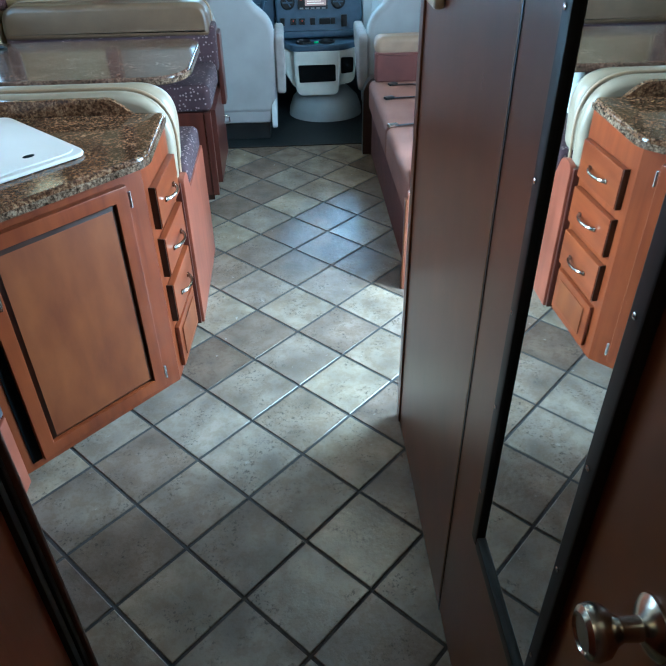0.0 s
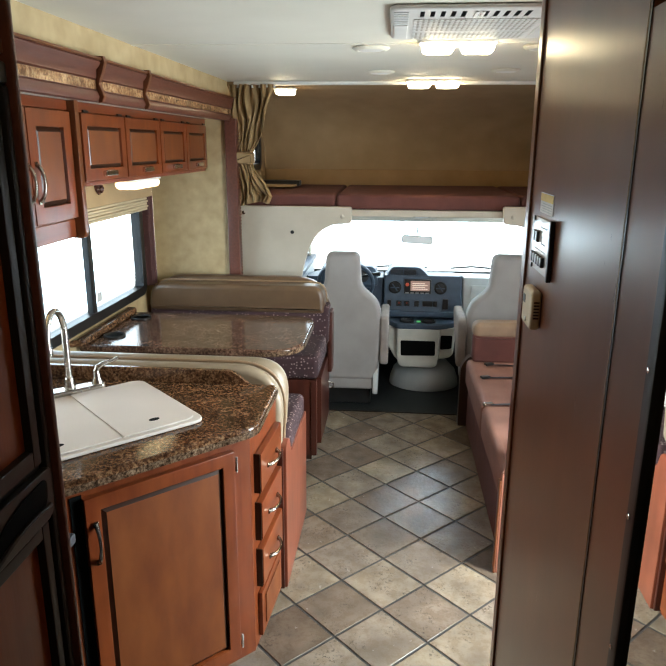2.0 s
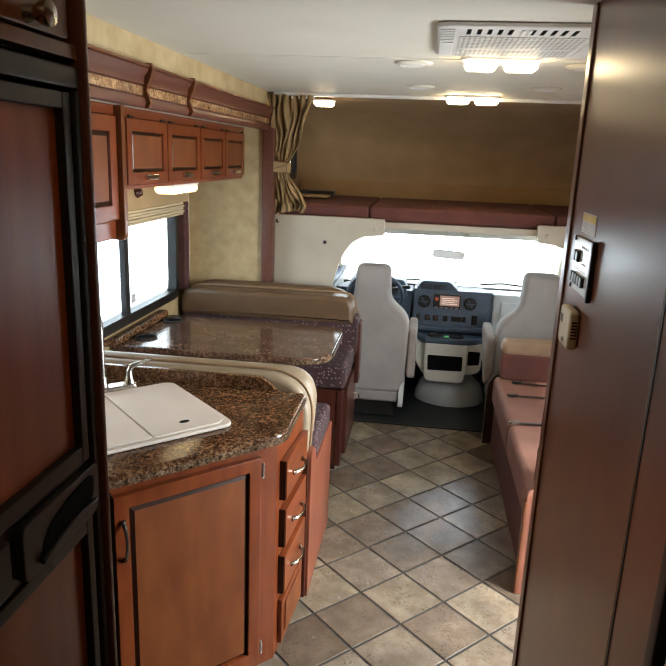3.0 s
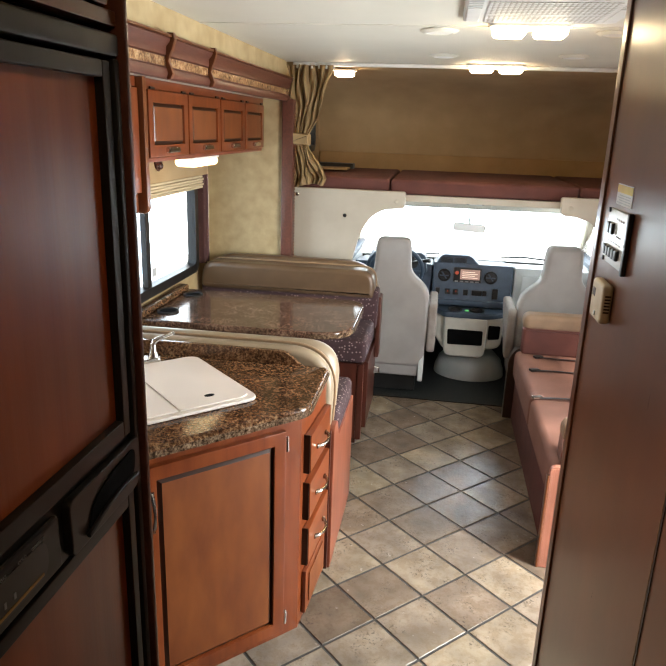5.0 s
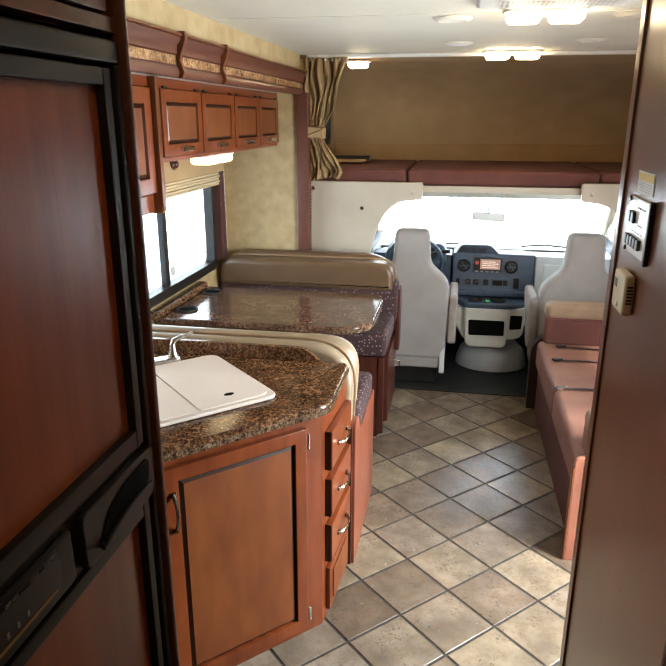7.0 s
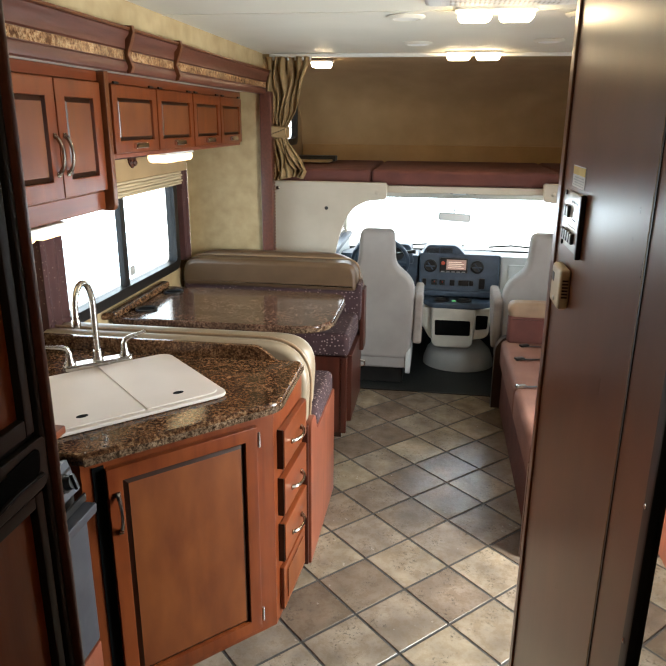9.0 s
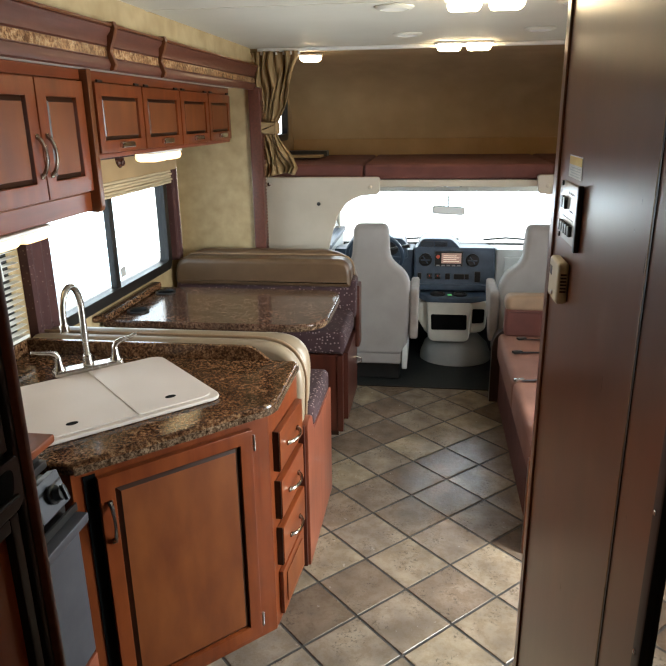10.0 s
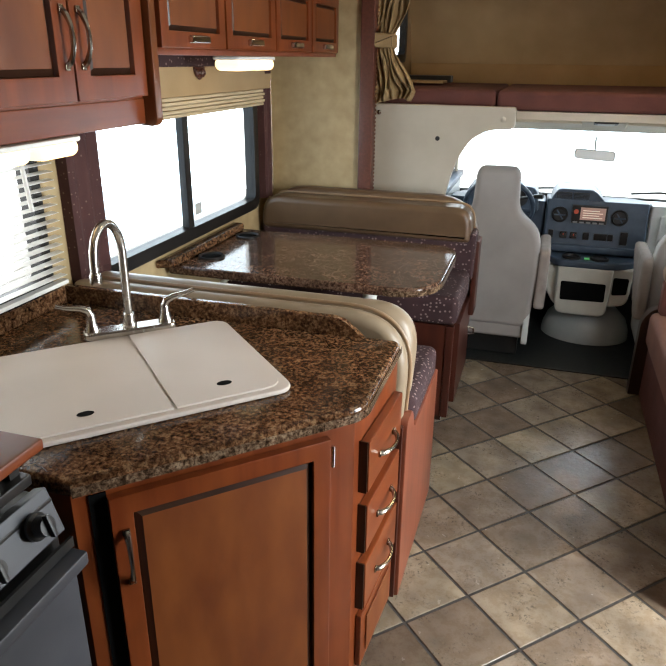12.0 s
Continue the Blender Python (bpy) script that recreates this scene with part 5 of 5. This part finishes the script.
for s, x in ((-1, -0.66), (1, 1.08)):
    p_ = tube([(x, 5.36, 1.28), (x + s * 0.05, 5.70, 1.06), (x + s * 0.09, 6.0, 0.76)], 0.035, 10)
    single("windshield_pillar", p_, headliner, "pale grey padded windshield pillar", "pillar", "windshield pillars")
    d_ = thing("cab_door", (x + s * 0.06, 5.0, 0.0), "grey cab door with its window", "door", "cab doors")
    part("lower_panel", bx(min(x + s * 0.02, x + s * 0.08), max(x + s * 0.02, x + s * 0.08), 4.52, 5.95, 0.0, 0.86, bevel=0.01), dash_pale, d_)
    part("sill", bx(min(x, x + s * 0.1), max(x, x + s * 0.1), 4.52, 5.95, 0.86, 0.90, bevel=0.01), dash_blue, d_)
    part("rear_frame", tube([(x + s * 0.03, 4.62, 0.88), (x + s * 0.02, 4.62, 1.20), (x, 4.66, 1.36)], 0.022, 8), black_satin, d_)
    part("belt_strap", tube([(x - s * 0.01, 4.66, 0.60), (x - s * 0.015, 4.67, 1.30)], 0.024, 8, flat=0.15), steel_grey, d_)
    g_ = part("window_glass", bx(x + s * 0.045 - 0.002, x + s * 0.045 + 0.002, 4.64, 5.9, 0.90, 1.36), glass, d_)
    g_.visible_shadow = False


def cab_seat(cx, arm_side, label):
    s = thing("cab_seat", (cx, 4.8, 0.0), label, "seat", "cab seats")
    half = [(0.0, 0.20), (0.245, 0.20), (0.272, 0.50), (0.260, 0.770), (0.128, 0.880), (0.113, 1.115), (0.0, 1.115)]
    rr_ = [0, 0.06, 0.1, 0.08, 0.05, 0.045, 0]
    outl = [(cx + x, z) for x, z in half] + [(cx - x, z) for x, z in reversed(half[1:-1])]
    rads = rr_ + list(reversed(rr_[1:-1]))
    bkm = prism(round_outline(outl, rads, 5), 4.625, 4.760, "y", bevel=0.035, seg=4)
    for v_ in bkm.verts:
        v_.co.y -= 0.05 * max(0.0, v_.co.z - 0.2)
    part("backrest", bkm, cloth_grey, s)
    part("seat_cushion", bx(cx - 0.26, cx + 0.26, 4.72, 5.18, 0.29, 0.42, bevel=0.04, seg=3), cloth_grey, s)
    part("rear_skirt", bx(cx - 0.235, cx + 0.225, 4.635, 4.70, 0.130, 0.235, bevel=0.02, seg=3), cloth_grey, s)
    part("side_skirt", prism(round_outline([(4.60, 0.10), (5.12, 0.12), (5.12, 0.30), (4.63, 0.30)], [0.04] * 4, 5), cx + arm_side * 0.235 - 0.018, cx + arm_side * 0.235 + 0.018, "x", bevel=0.008), dash_pale, s)
    part("pedestal", bx(cx - 0.20, cx + 0.20, 4.70, 5.10, 0.0, 0.14, bevel=0.01), black_plastic, s)
    ar = prism(round_outline([(4.600, 0.33), (4.680, 0.33), (5.02, 0.62), (5.02, 0.68), (4.600, 0.68)], [0.03, 0.03, 0.03, 0.03, 0.05], 5), cx + arm_side * 0.292 - 0.030, cx + arm_side * 0.292 + 0.030, "x", bevel=0.018, seg=3)
    part("armrest", ar, cloth_taupe, s)


cab_seat(-0.330, 1, "grey cloth driver's seat with a high back and folded armrest")
cab_seat(0.786, -1, "grey cloth passenger seat with a high back and folded armrest")

# matt near-black that paints the shade inside the console's openings
pocket = mat("pocket_shade_black", (0.003, 0.003, 0.003), (0.005, 0.005, 0.005), 10, 0.8)
pocket.node_tree.nodes["Principled BSDF"].inputs["Specular IOR Level"].default_value = 0.05
da = thing("dashboard", (0.2, 5.3, 0.4), "slate and pale grey dashboard with a radio screen and vents", "dashboard")
low = [(5.13, 0.60), (5.17, 0.865), (5.30, 0.86), (5.95, 0.76), (5.95, 0.45), (5.22, 0.45)]
part("center_body", prism(low, -0.055, 0.535, "x", bevel=0.015, seg=3), dash_blue, da)
part("left_section", prism([(5.20, 0.60), (5.20, 0.84), (5.30, 0.845), (5.95, 0.75), (5.95, 0.50)], -0.66, -0.058, "x", bevel=0.02, seg=3), dash_blue, da)
part("right_section", prism([(5.17, 0.58), (5.17, 0.855), (5.24, 0.865), (5.95, 0.75), (5.95, 0.45)], 0.538, 1.08, "x", bevel=0.02, seg=3), dash_pale, da, "pale grey passenger side")
part("glovebox", bx(0.60, 1.02, 5.158, 5.1695, 0.62, 0.80, bevel=0.005), dash_pale, da)
part("lower_left", bx(-0.62, -0.06, 5.23, 5.6, 0.25, 0.60, bevel=0.03), dash_pale, da)
part("lower_right", bx(0.54, 1.05, 5.23, 5.6, 0.20, 0.58, bevel=0.03), dash_pale, da)
hood = prism(round_outline([(-0.040, 0.855), (0.290, 0.855), (0.215, 0.930), (0.0, 0.930)], [0.02, 0.03, 0.03, 0.03], 5), 5.17, 5.45, "y", bevel=0.01)
vh = part("vent_hood", hood, dash_blue, da)
for x0, x1 in ((-0.005, 0.085), (0.095, 0.185)):
    part("vent", bx(x0, x1, 5.163, 5.172, 0.872, 0.910, bevel=0.003), black_plastic, vh)
    for k in range(4):
        part("vane", bx(x0 + 0.004, x1 - 0.004, 5.160, 5.166, 0.878 + k * 0.008, 0.880 + k * 0.008), dash_blue, vh)


def on_dash(z):
    return 5.13 + (z - 0.60) * 0.04 / 0.265


rd = part("radio", bx(0.098, 0.302, on_dash(0.78) - 0.012, on_dash(0.78) + 0.02, 0.728, 0.838, bevel=0.004), black_plastic, da, "double-height radio")
part("screen", bx(0.146, 0.290, on_dash(0.78) - 0.0135, on_dash(0.78) - 0.0122, 0.752, 0.828), screen_glow, rd, "lit reddish screen")
for k in range(4):
    part("screen_line", bx(0.160, 0.275 - 0.02 * (k % 2), on_dash(0.78) - 0.0142, on_dash(0.78) - 0.0137, 0.764 + k * 0.014, 0.769 + k * 0.014), screen_pale, rd)
part("volume_ring", lathe([(0.014, 0), (0.014, 0.003), (0.009, 0.004)], pose(0.121, on_dash(0.78) - 0.012, 0.800, 90, 0, 0), 16), red_glow, rd)
for k in range(5):
    part("button", bx(0.108 + k * 0.038, 0.134 + k * 0.038, on_dash(0.74) - 0.016, on_dash(0.74) - 0.008, 0.733, 0.741), print_grey, rd)
for x in (0.028, 0.372):
    v_ = part("round_vent", lathe([(0.048, 0), (0.048, 0.012), (0.040, 0.016), (0.036, 0.008), (0, 0.008)], pose(x, on_dash(0.775) - 0.001, 0.775, 83, 0, 0), 24), black_satin, da)
    part("blade", bx(x - 0.034, x + 0.034, on_dash(0.775) - 0.016, on_dash(0.775) - 0.010, 0.770, 0.778), dash_blue, v_)
    part("blade", turned(bx(-0.034, 0.034, -0.016, -0.010, -0.004, 0.004), pose(x, on_dash(0.775), 0.775, 0, 55, 0)), dash_blue, v_)
for x, w_, h_ in ((-0.012, 0.030, 0.05), (0.062, 0.040, 0.040), (0.122, 0.040, 0.040), (0.195, 0.036, 0.045), (0.278, 0.075, 0.040), (0.335, 0.03, 0.04), (0.412, 0.042, 0.078)):
    sw = part("switch", bx(x - w_ / 2, x + w_ / 2, on_dash(0.66) - 0.010, on_dash(0.66) + 0.01, 0.655 - h_ / 2, 0.655 + h_ / 2, bevel=0.004), black_satin, da)
    if w_ == 0.040:
        part("dial", lathe([(0.017, 0), (0.015, 0.012), (0, 0.012)], pose(x, on_dash(0.66) - 0.010, 0.655, 90, 0, 0), 16), black_plastic, sw)
        part("dial_mark", bx(x - 0.003, x + 0.003, on_dash(0.66) - 0.0235, on_dash(0.66) - 0.022, 0.658, 0.668), red_glow, sw)

cn = thing("center_console", (0.25, 5.0, 0.1), "grey-beige console with cup holders and open pockets", "console")
body_ = prism(round_outline([(0.062, 0.20), (0.360, 0.20), (0.372, 0.505), (0.052, 0.505)], [0.06, 0.05, 0.02, 0.02], 6), 4.96, 5.22, "y", bevel=0.015, seg=3)
part("front_body", body_, console_tan, cn)
part("side_body", prism(round_outline([(0.365, 0.26), (0.475, 0.28), (0.488, 0.505), (0.365, 0.505)], [0.02, 0.05, 0.02, 0.02], 6), 4.99, 5.24, "y", bevel=0.012, seg=3), console_tan, cn)
# black plates on the front paint the shaded openings
part("pocket", prism(round_outline([(0.086, 0.295), (0.340, 0.300), (0.338, 0.412), (0.080, 0.412)], [0.012] * 4, 4), 4.955, 4.962, "y"), pocket, cn, "open pocket, its shaded inside painted as a flat black plate")
part("pocket", prism(round_outline([(0.378, 0.340), (0.462, 0.350), (0.465, 0.450), (0.378, 0.450)], [0.012] * 4, 4), 4.985, 4.992, "y"), pocket, cn, "open pocket, its shaded inside painted as a flat black plate")
tr_ = round_outline([(-0.030, 5.24), (-0.020, 5.08), (0.045, 4.955), (0.375, 4.955), (0.490, 5.03), (0.500, 5.24)], [0, 0.03, 0.04, 0.04, 0.04, 0], 5)
tray = part("cup_tray", prism(tr_, 0.500, 0.542, "z", bevel=0.010, seg=3), dash_blue, cn, "slate tray with cup rings")
wings = prism(round_outline([(-0.045, 0.40), (0.06, 0.22), (0.36, 0.22), (0.500, 0.42), (0.500, 0.500), (-0.045, 0.500)], [0.05, 0.06, 0.06, 0.05, 0.01, 0.01], 6), 5.03, 5.24, "y", bevel=0.015, seg=3)
part("rear_body", wings, console_tan, cn)
for x in (0.125, 0.285):
    part("cup_ring", lathe([(0.055, 0), (0.055, 0.012), (0.045, 0.014), (0.043, 0.002), (0, 0.002)], pose(x, 5.03, 0.542), 22), black_satin, tray)
part("lit_button", bx(0.195, 0.225, 4.985, 5.005, 0.546, 0.556, bevel=0.003), green_glow, tray, "green lit button")
part("upper_shelf", bx(-0.03, 0.50, 5.10, 5.25, 0.555, 0.600, bevel=0.012), dash_blue, cn)
dg = lathe([(0.27, 0.0), (0.265, 0.05), (0.24, 0.12), (0.18, 0.18), (0.09, 0.205), (0, 0.208)], pose(0.275, 5.22, 0.0), 36, 1.0, 0.85)
part("engine_cover", dg, cover_grey, cn, "domed grey-beige engine cover")

st = thing("steering_wheel", (-0.33, 4.98, 0.85), "dark steering wheel behind the driver's seat", "steering wheel")
mst = pose(-0.335, 4.99, 0.83, -62, 0, 0)
part("rim", turned(tube([(0.20 * math.cos(a), 0.20 * math.sin(a), 0) for a in [2 * math.pi * k / 36 for k in range(36)]], 0.015, 10, closed=True), mst), dash_blue, st)
part("hub", turned(bx(-0.085, 0.085, -0.07, 0.06, -0.03, 0.01, bevel=0.025, seg=3), mst), dash_blue, st)
for a in (0.1, math.pi - 0.1, -math.pi / 2):
    part("spoke", turned(tube([(0.06 * math.cos(a), 0.06 * math.sin(a), -0.008), (0.195 * math.cos(a), 0.195 * math.sin(a), 0)], 0.016, 8, flat=0.5), mst), dash_blue, st)
part("column", tube([(-0.335, 5.01, 0.81), (-0.335, 5.30, 0.66)], 0.05, 12), dash_blue, st)
part("shift_lever", tube([(-0.29, 5.08, 0.85), (-0.15, 5.02, 0.895), (-0.085, 5.0, 0.905)], [0.010, 0.010, 0.016], 8), black_satin, st)
gc = thing("instrument_cluster", (-0.33, 5.22, 0.84), "dark instrument cluster with round dials", "gauge cluster")
part("hood", prism(round_outline([(-0.56, 0.78), (-0.10, 0.78), (-0.12, 0.93), (-0.54, 0.93)], [0.02, 0.02, 0.05, 0.05], 5), 5.16, 5.40, "y", bevel=0.012), dash_blue, gc)
for x in (-0.44, -0.33, -0.22):
    part("dial", lathe([(0.048, 0), (0.048, 0.004), (0.044, 0.005), (0, 0.004)], pose(x, 5.158, 0.855, 90, 0, 0), 20), black_plastic, gc)
for x0, x1 in ((0.50, 0.86), (-0.16, 0.30)):
    single("wiper", tube([(x0, 5.90, 0.800), ((x0 + x1) / 2, 5.87, 0.822), (x1, 5.85, 0.812)], 0.008, 6), black_plastic, "black wiper arm resting at the windshield's foot", "wiper", "windshield wipers")

# ---- ceiling fittings ----
ac = thing("air_conditioner", (0.26, 2.18, CEIL), "white ceiling air conditioner grille", "air conditioner")
fr2 = round_outline([(-0.022, 1.955), (0.452, 1.955), (0.452, 2.474), (-0.022, 2.474)], [0.035] * 4, 5)
part("shroud", prism(fr2, CEIL - 0.038, CEIL - 0.001, "z", bevel=0.012, seg=3), white_plastic, ac)
# flat darker plates paint the shade in the slots and behind the bars
for k in range(10):
    x = 0.058 + k * 0.0272 + (0.030 if k > 4 else 0)
    part("air_slot", bx(x, x + 0.0115, 1.985, 2.055, CEIL - 0.0394, CEIL - 0.0382), hole_shade_black, ac)
    part("slot_lip", bx(x, x + 0.0115, 2.055, 2.075, CEIL - 0.0430, CEIL - 0.0382), white_plastic, ac)
for x in (0.199, 0.216):
    part("selector", bx(x, x + 0.010, 1.985, 2.065, CEIL - 0.046, CEIL - 0.0385, bevel=0.003), white_plastic, ac)
part("grille_recess", bx(0.044, 0.388, 2.092, 2.446, CEIL - 0.0390, CEIL - 0.0382), panel_tan, ac)
for k in range(24):
    x = 0.044 + k * 0.0147
    part("grille_bar", bx(x, x + 0.0085, 2.09, 2.448, CEIL - 0.0430, CEIL - 0.0385, bevel=0.001, seg=1), white_plastic, ac)
for k in range(14):
    y = 2.090 + k * 0.0270
    part("cross_bar", bx(0.042, 0.390, y, y + (0.022 if k == 7 else 0.009), CEIL - 0.0445, CEIL - 0.0430), white_plastic, ac)
for x0 in (-0.012, 0.404):
    for k in range(7):
        part("end_louver", bx(x0, x0 + 0.040, 1.99 + k * 0.026, 2.004 + k * 0.026, CEIL - 0.0430, CEIL - 0.0382, bevel=0.001, seg=1), white_plastic, ac)
    part("louver_recess", bx(x0, x0 + 0.040, 1.985, 2.178, CEIL - 0.0390, CEIL - 0.0383), cover_grey, ac)
    part("end_flap", bx(x0, x0 + 0.040, 2.19, 2.43, CEIL - 0.0450, CEIL - 0.0382, bevel=0.002), white_plastic, ac)
flat = Matrix(((1.07, 0, 0, 0), (0, 1.075, 0, -0.0075), (0, 0, 0.42, CEIL * 0.58), (0, 0, 0, 1)))
for piece in ac.children:
    piece.data.transform(flat)
for x, y, r_ in ((-0.105, 2.96, 0.075), (-0.088, 3.87, 0.075), (0.55, 3.80, 0.075), (0.56, 2.95, 0.075)):
    vn = thing("ceiling_vent", (x, y, CEIL), "round white ceiling air vent", "vent", "round ceiling vents")
    part("rim", lathe([(r_, 0), (r_, -0.004), (r_ * 0.82, -0.012), (r_ * 0.72, -0.012), (r_ * 0.70, -0.004), (0, -0.004)], pose(x, y, CEIL - 0.001), 28), ceiling_white, vn)
    for k in range(-2, 3):
        c_ = r_ * 0.68 * math.sqrt(max(0.05, 1 - (k / 2.9) ** 2))
        part("fin", turned(bx(-c_, c_, -0.004, 0.004, -0.001, 0.001), pose(x, y + k * r_ * 0.24, CEIL - 0.010, 35, 0, 0)), white_plastic, vn)

# ---- devices on the partition ----
cp_ = thing("control_panel", (0.349, 1.60, 1.53), "white monitor panel with black rocker switches and dark edge", "control panel")
part("plate", bx(0.3455, 0.3515, 1.520, 1.700, 1.530, 1.655, bevel=0.002), panel_white, cp_)
part("edge", bx(0.340, 0.3515, 1.505, 1.519, 1.525, 1.660, bevel=0.003), black_plastic, cp_)
for y, z in ((1.69, 1.650), (1.69, 1.536), (1.512, 1.652), (1.512, 1.532)):
    part("corner_screw", lathe([(0.006, 0), (0.006, 0.004), (0, 0.005)], pose(0.3455, y, z, 0, -90, 0), 10), black_plastic, cp_)
for y in (1.668, 1.640):
    part("rocker", bx(0.338, 0.346, y - 0.010, y + 0.010, 1.598, 1.625, bevel=0.003), black_plastic, cp_)
for k in range(5):
    part("rocker", bx(0.337, 0.346, 1.665 - k * 0.026, 1.683 - k * 0.026, 1.548, 1.572, bevel=0.003), black_plastic, cp_)
    part("legend", bx(0.3450, 0.3455, 1.665 - k * 0.026, 1.681 - k * 0.026, 1.580, 1.583), print_grey, cp_)
part("legend", bx(0.3450, 0.3455, 1.565, 1.610, 1.596, 1.600), print_grey, cp_)
for k in range(4):
    part("indicator", lathe([(0.003, 0), (0.003, 0.001), (0, 0.0015)], pose(0.3455, 1.62 - k * 0.02, 1.635, 0, -90, 0), 8), print_grey, cp_)
stk = thing("sticker", (0.351, 1.58, 1.70), "white and yellow warning sticker on the dark partition", "sticker")
part("paper", bx(0.3508, 0.3518, 1.512, 1.645, 1.671, 1.717), sticker_white, stk)
part("heading", bx(0.3503, 0.3508, 1.514, 1.643, 1.698, 1.715), sticker_yellow, stk)
for k in range(4):
    part("print_line", bx(0.3503, 0.3508, 1.525, 1.635 - 0.015 * (k % 2), 1.675 + k * 0.0055, 1.677 + k * 0.0055), print_pale, stk)
gd = thing("gas_alarm", (0.33, 1.63, 1.40), "cream plastic gas alarm with side louvres", "alarm")
gp_ = round_outline([(1.553, 1.412), (1.660, 1.412), (1.660, 1.505), (1.553, 1.505)], [0.012] * 4, 4)
part("case", prism(gp_, 0.327, 0.3515, "x", bevel=0.008, seg=3), cream_plastic, gd)
for k in range(6):
    part("louvre", bx(0.334, 0.347, 1.5518, 1.5534, 1.440 + k * 0.0075, 1.444 + k * 0.0075), brown_black, gd)
part("window", bx(0.3262, 0.3274, 1.62, 1.645, 1.465, 1.485), brown_black, gd)
part("button", lathe([(0.006, 0), (0.006, 0.003), (0, 0.004)], pose(0.327, 1.60, 1.43, 0, -90, 0), 12), sticker_white, gd)

# each device at its own height and place along the panel
cp_.location += Vector((0, 0.056, -0.001))
stk.location += Vector((0, 0.087, -0.006))
gd.location += Vector((0, 0.078, -0.016))

# ---- floor tiles ----
TILE, JOINT = 0.25, 0.0105
H = TILE / math.sqrt(2)


def clip(poly, inside, cross):
    out = []
    for i, p in enumerate(poly):
        q = poly[i - 1]
        if inside(p) != inside(q):
            out.append(cross(q, p))
        if inside(p):
            out.append(p)
    return out


def tile_mesh(poly):
    t = bmesh.new()
    c = sum((Vector((*p, 0)) for p in poly), Vector()) / len(poly)
    low = [t.verts.new((*p, -0.004)) for p in poly]
    mid = [t.verts.new((*p, -0.0012)) for p in poly]
    top = [t.verts.new((p[0] + (c.x - p[0]) * 0.018, p[1] + (c.y - p[1]) * 0.018, 0.0)) for p in poly]
    n = len(poly)
    for a, b in ((low, mid), (mid, top)):
        for i in range(n):
            t.faces.new((a[i], a[(i + 1) % n], b[(i + 1) % n], b[i]))
    t.faces.new(top)
    bmesh.ops.recalc_face_normals(t, faces=t.faces)
    me = bpy.data.meshes.new("floor_tile")
    t.to_mesh(me)
    t.free()
    me.materials.append(tile)
    return me


X0, X1, Y0, Y1 = -1.05, 1.36, -0.3, 4.548
r = H - JOINT / math.sqrt(2)
whole = tile_mesh([(r, 0), (0, r), (-r, 0), (0, -r)])
for i in range(-30, 31):
    for j in range(-30, 31):
        cx, cy = -0.177 + (i + j + 1) * H, 2.6 + (i - j) * H
        if not (X0 - H < cx < X1 + H and Y0 - H < cy < Y1 + H):
            continue
        poly = [(cx + r, cy), (cx, cy + r), (cx - r, cy), (cx, cy - r)]
        if X0 <= cx - r and cx + r <= X1 and Y0 <= cy - r and cy + r <= Y1:
            ob = new("floor_tile", whole)
            ob.location = (cx, cy, 0)
        else:
            for axis, lim, sign in ((0, X0, 1), (0, X1, -1), (1, Y0, 1), (1, Y1, -1)):
                if poly:
                    poly = clip(poly, lambda p: sign * (p[axis] - lim) >= 0,
                                lambda q, p: tuple(q[k] + (p[k] - q[k]) * (lim - q[axis]) / (p[axis] - q[axis]) for k in (0, 1)))
            area_ = abs(sum(poly[k - 1][0] * poly[k][1] - poly[k][0] * poly[k - 1][1] for k in range(len(poly)))) / 2 if len(poly) > 2 else 0
            if area_ < 2e-4:
                continue
            ob = new("floor_tile", tile_mesh(poly))
        ob.parent = floor
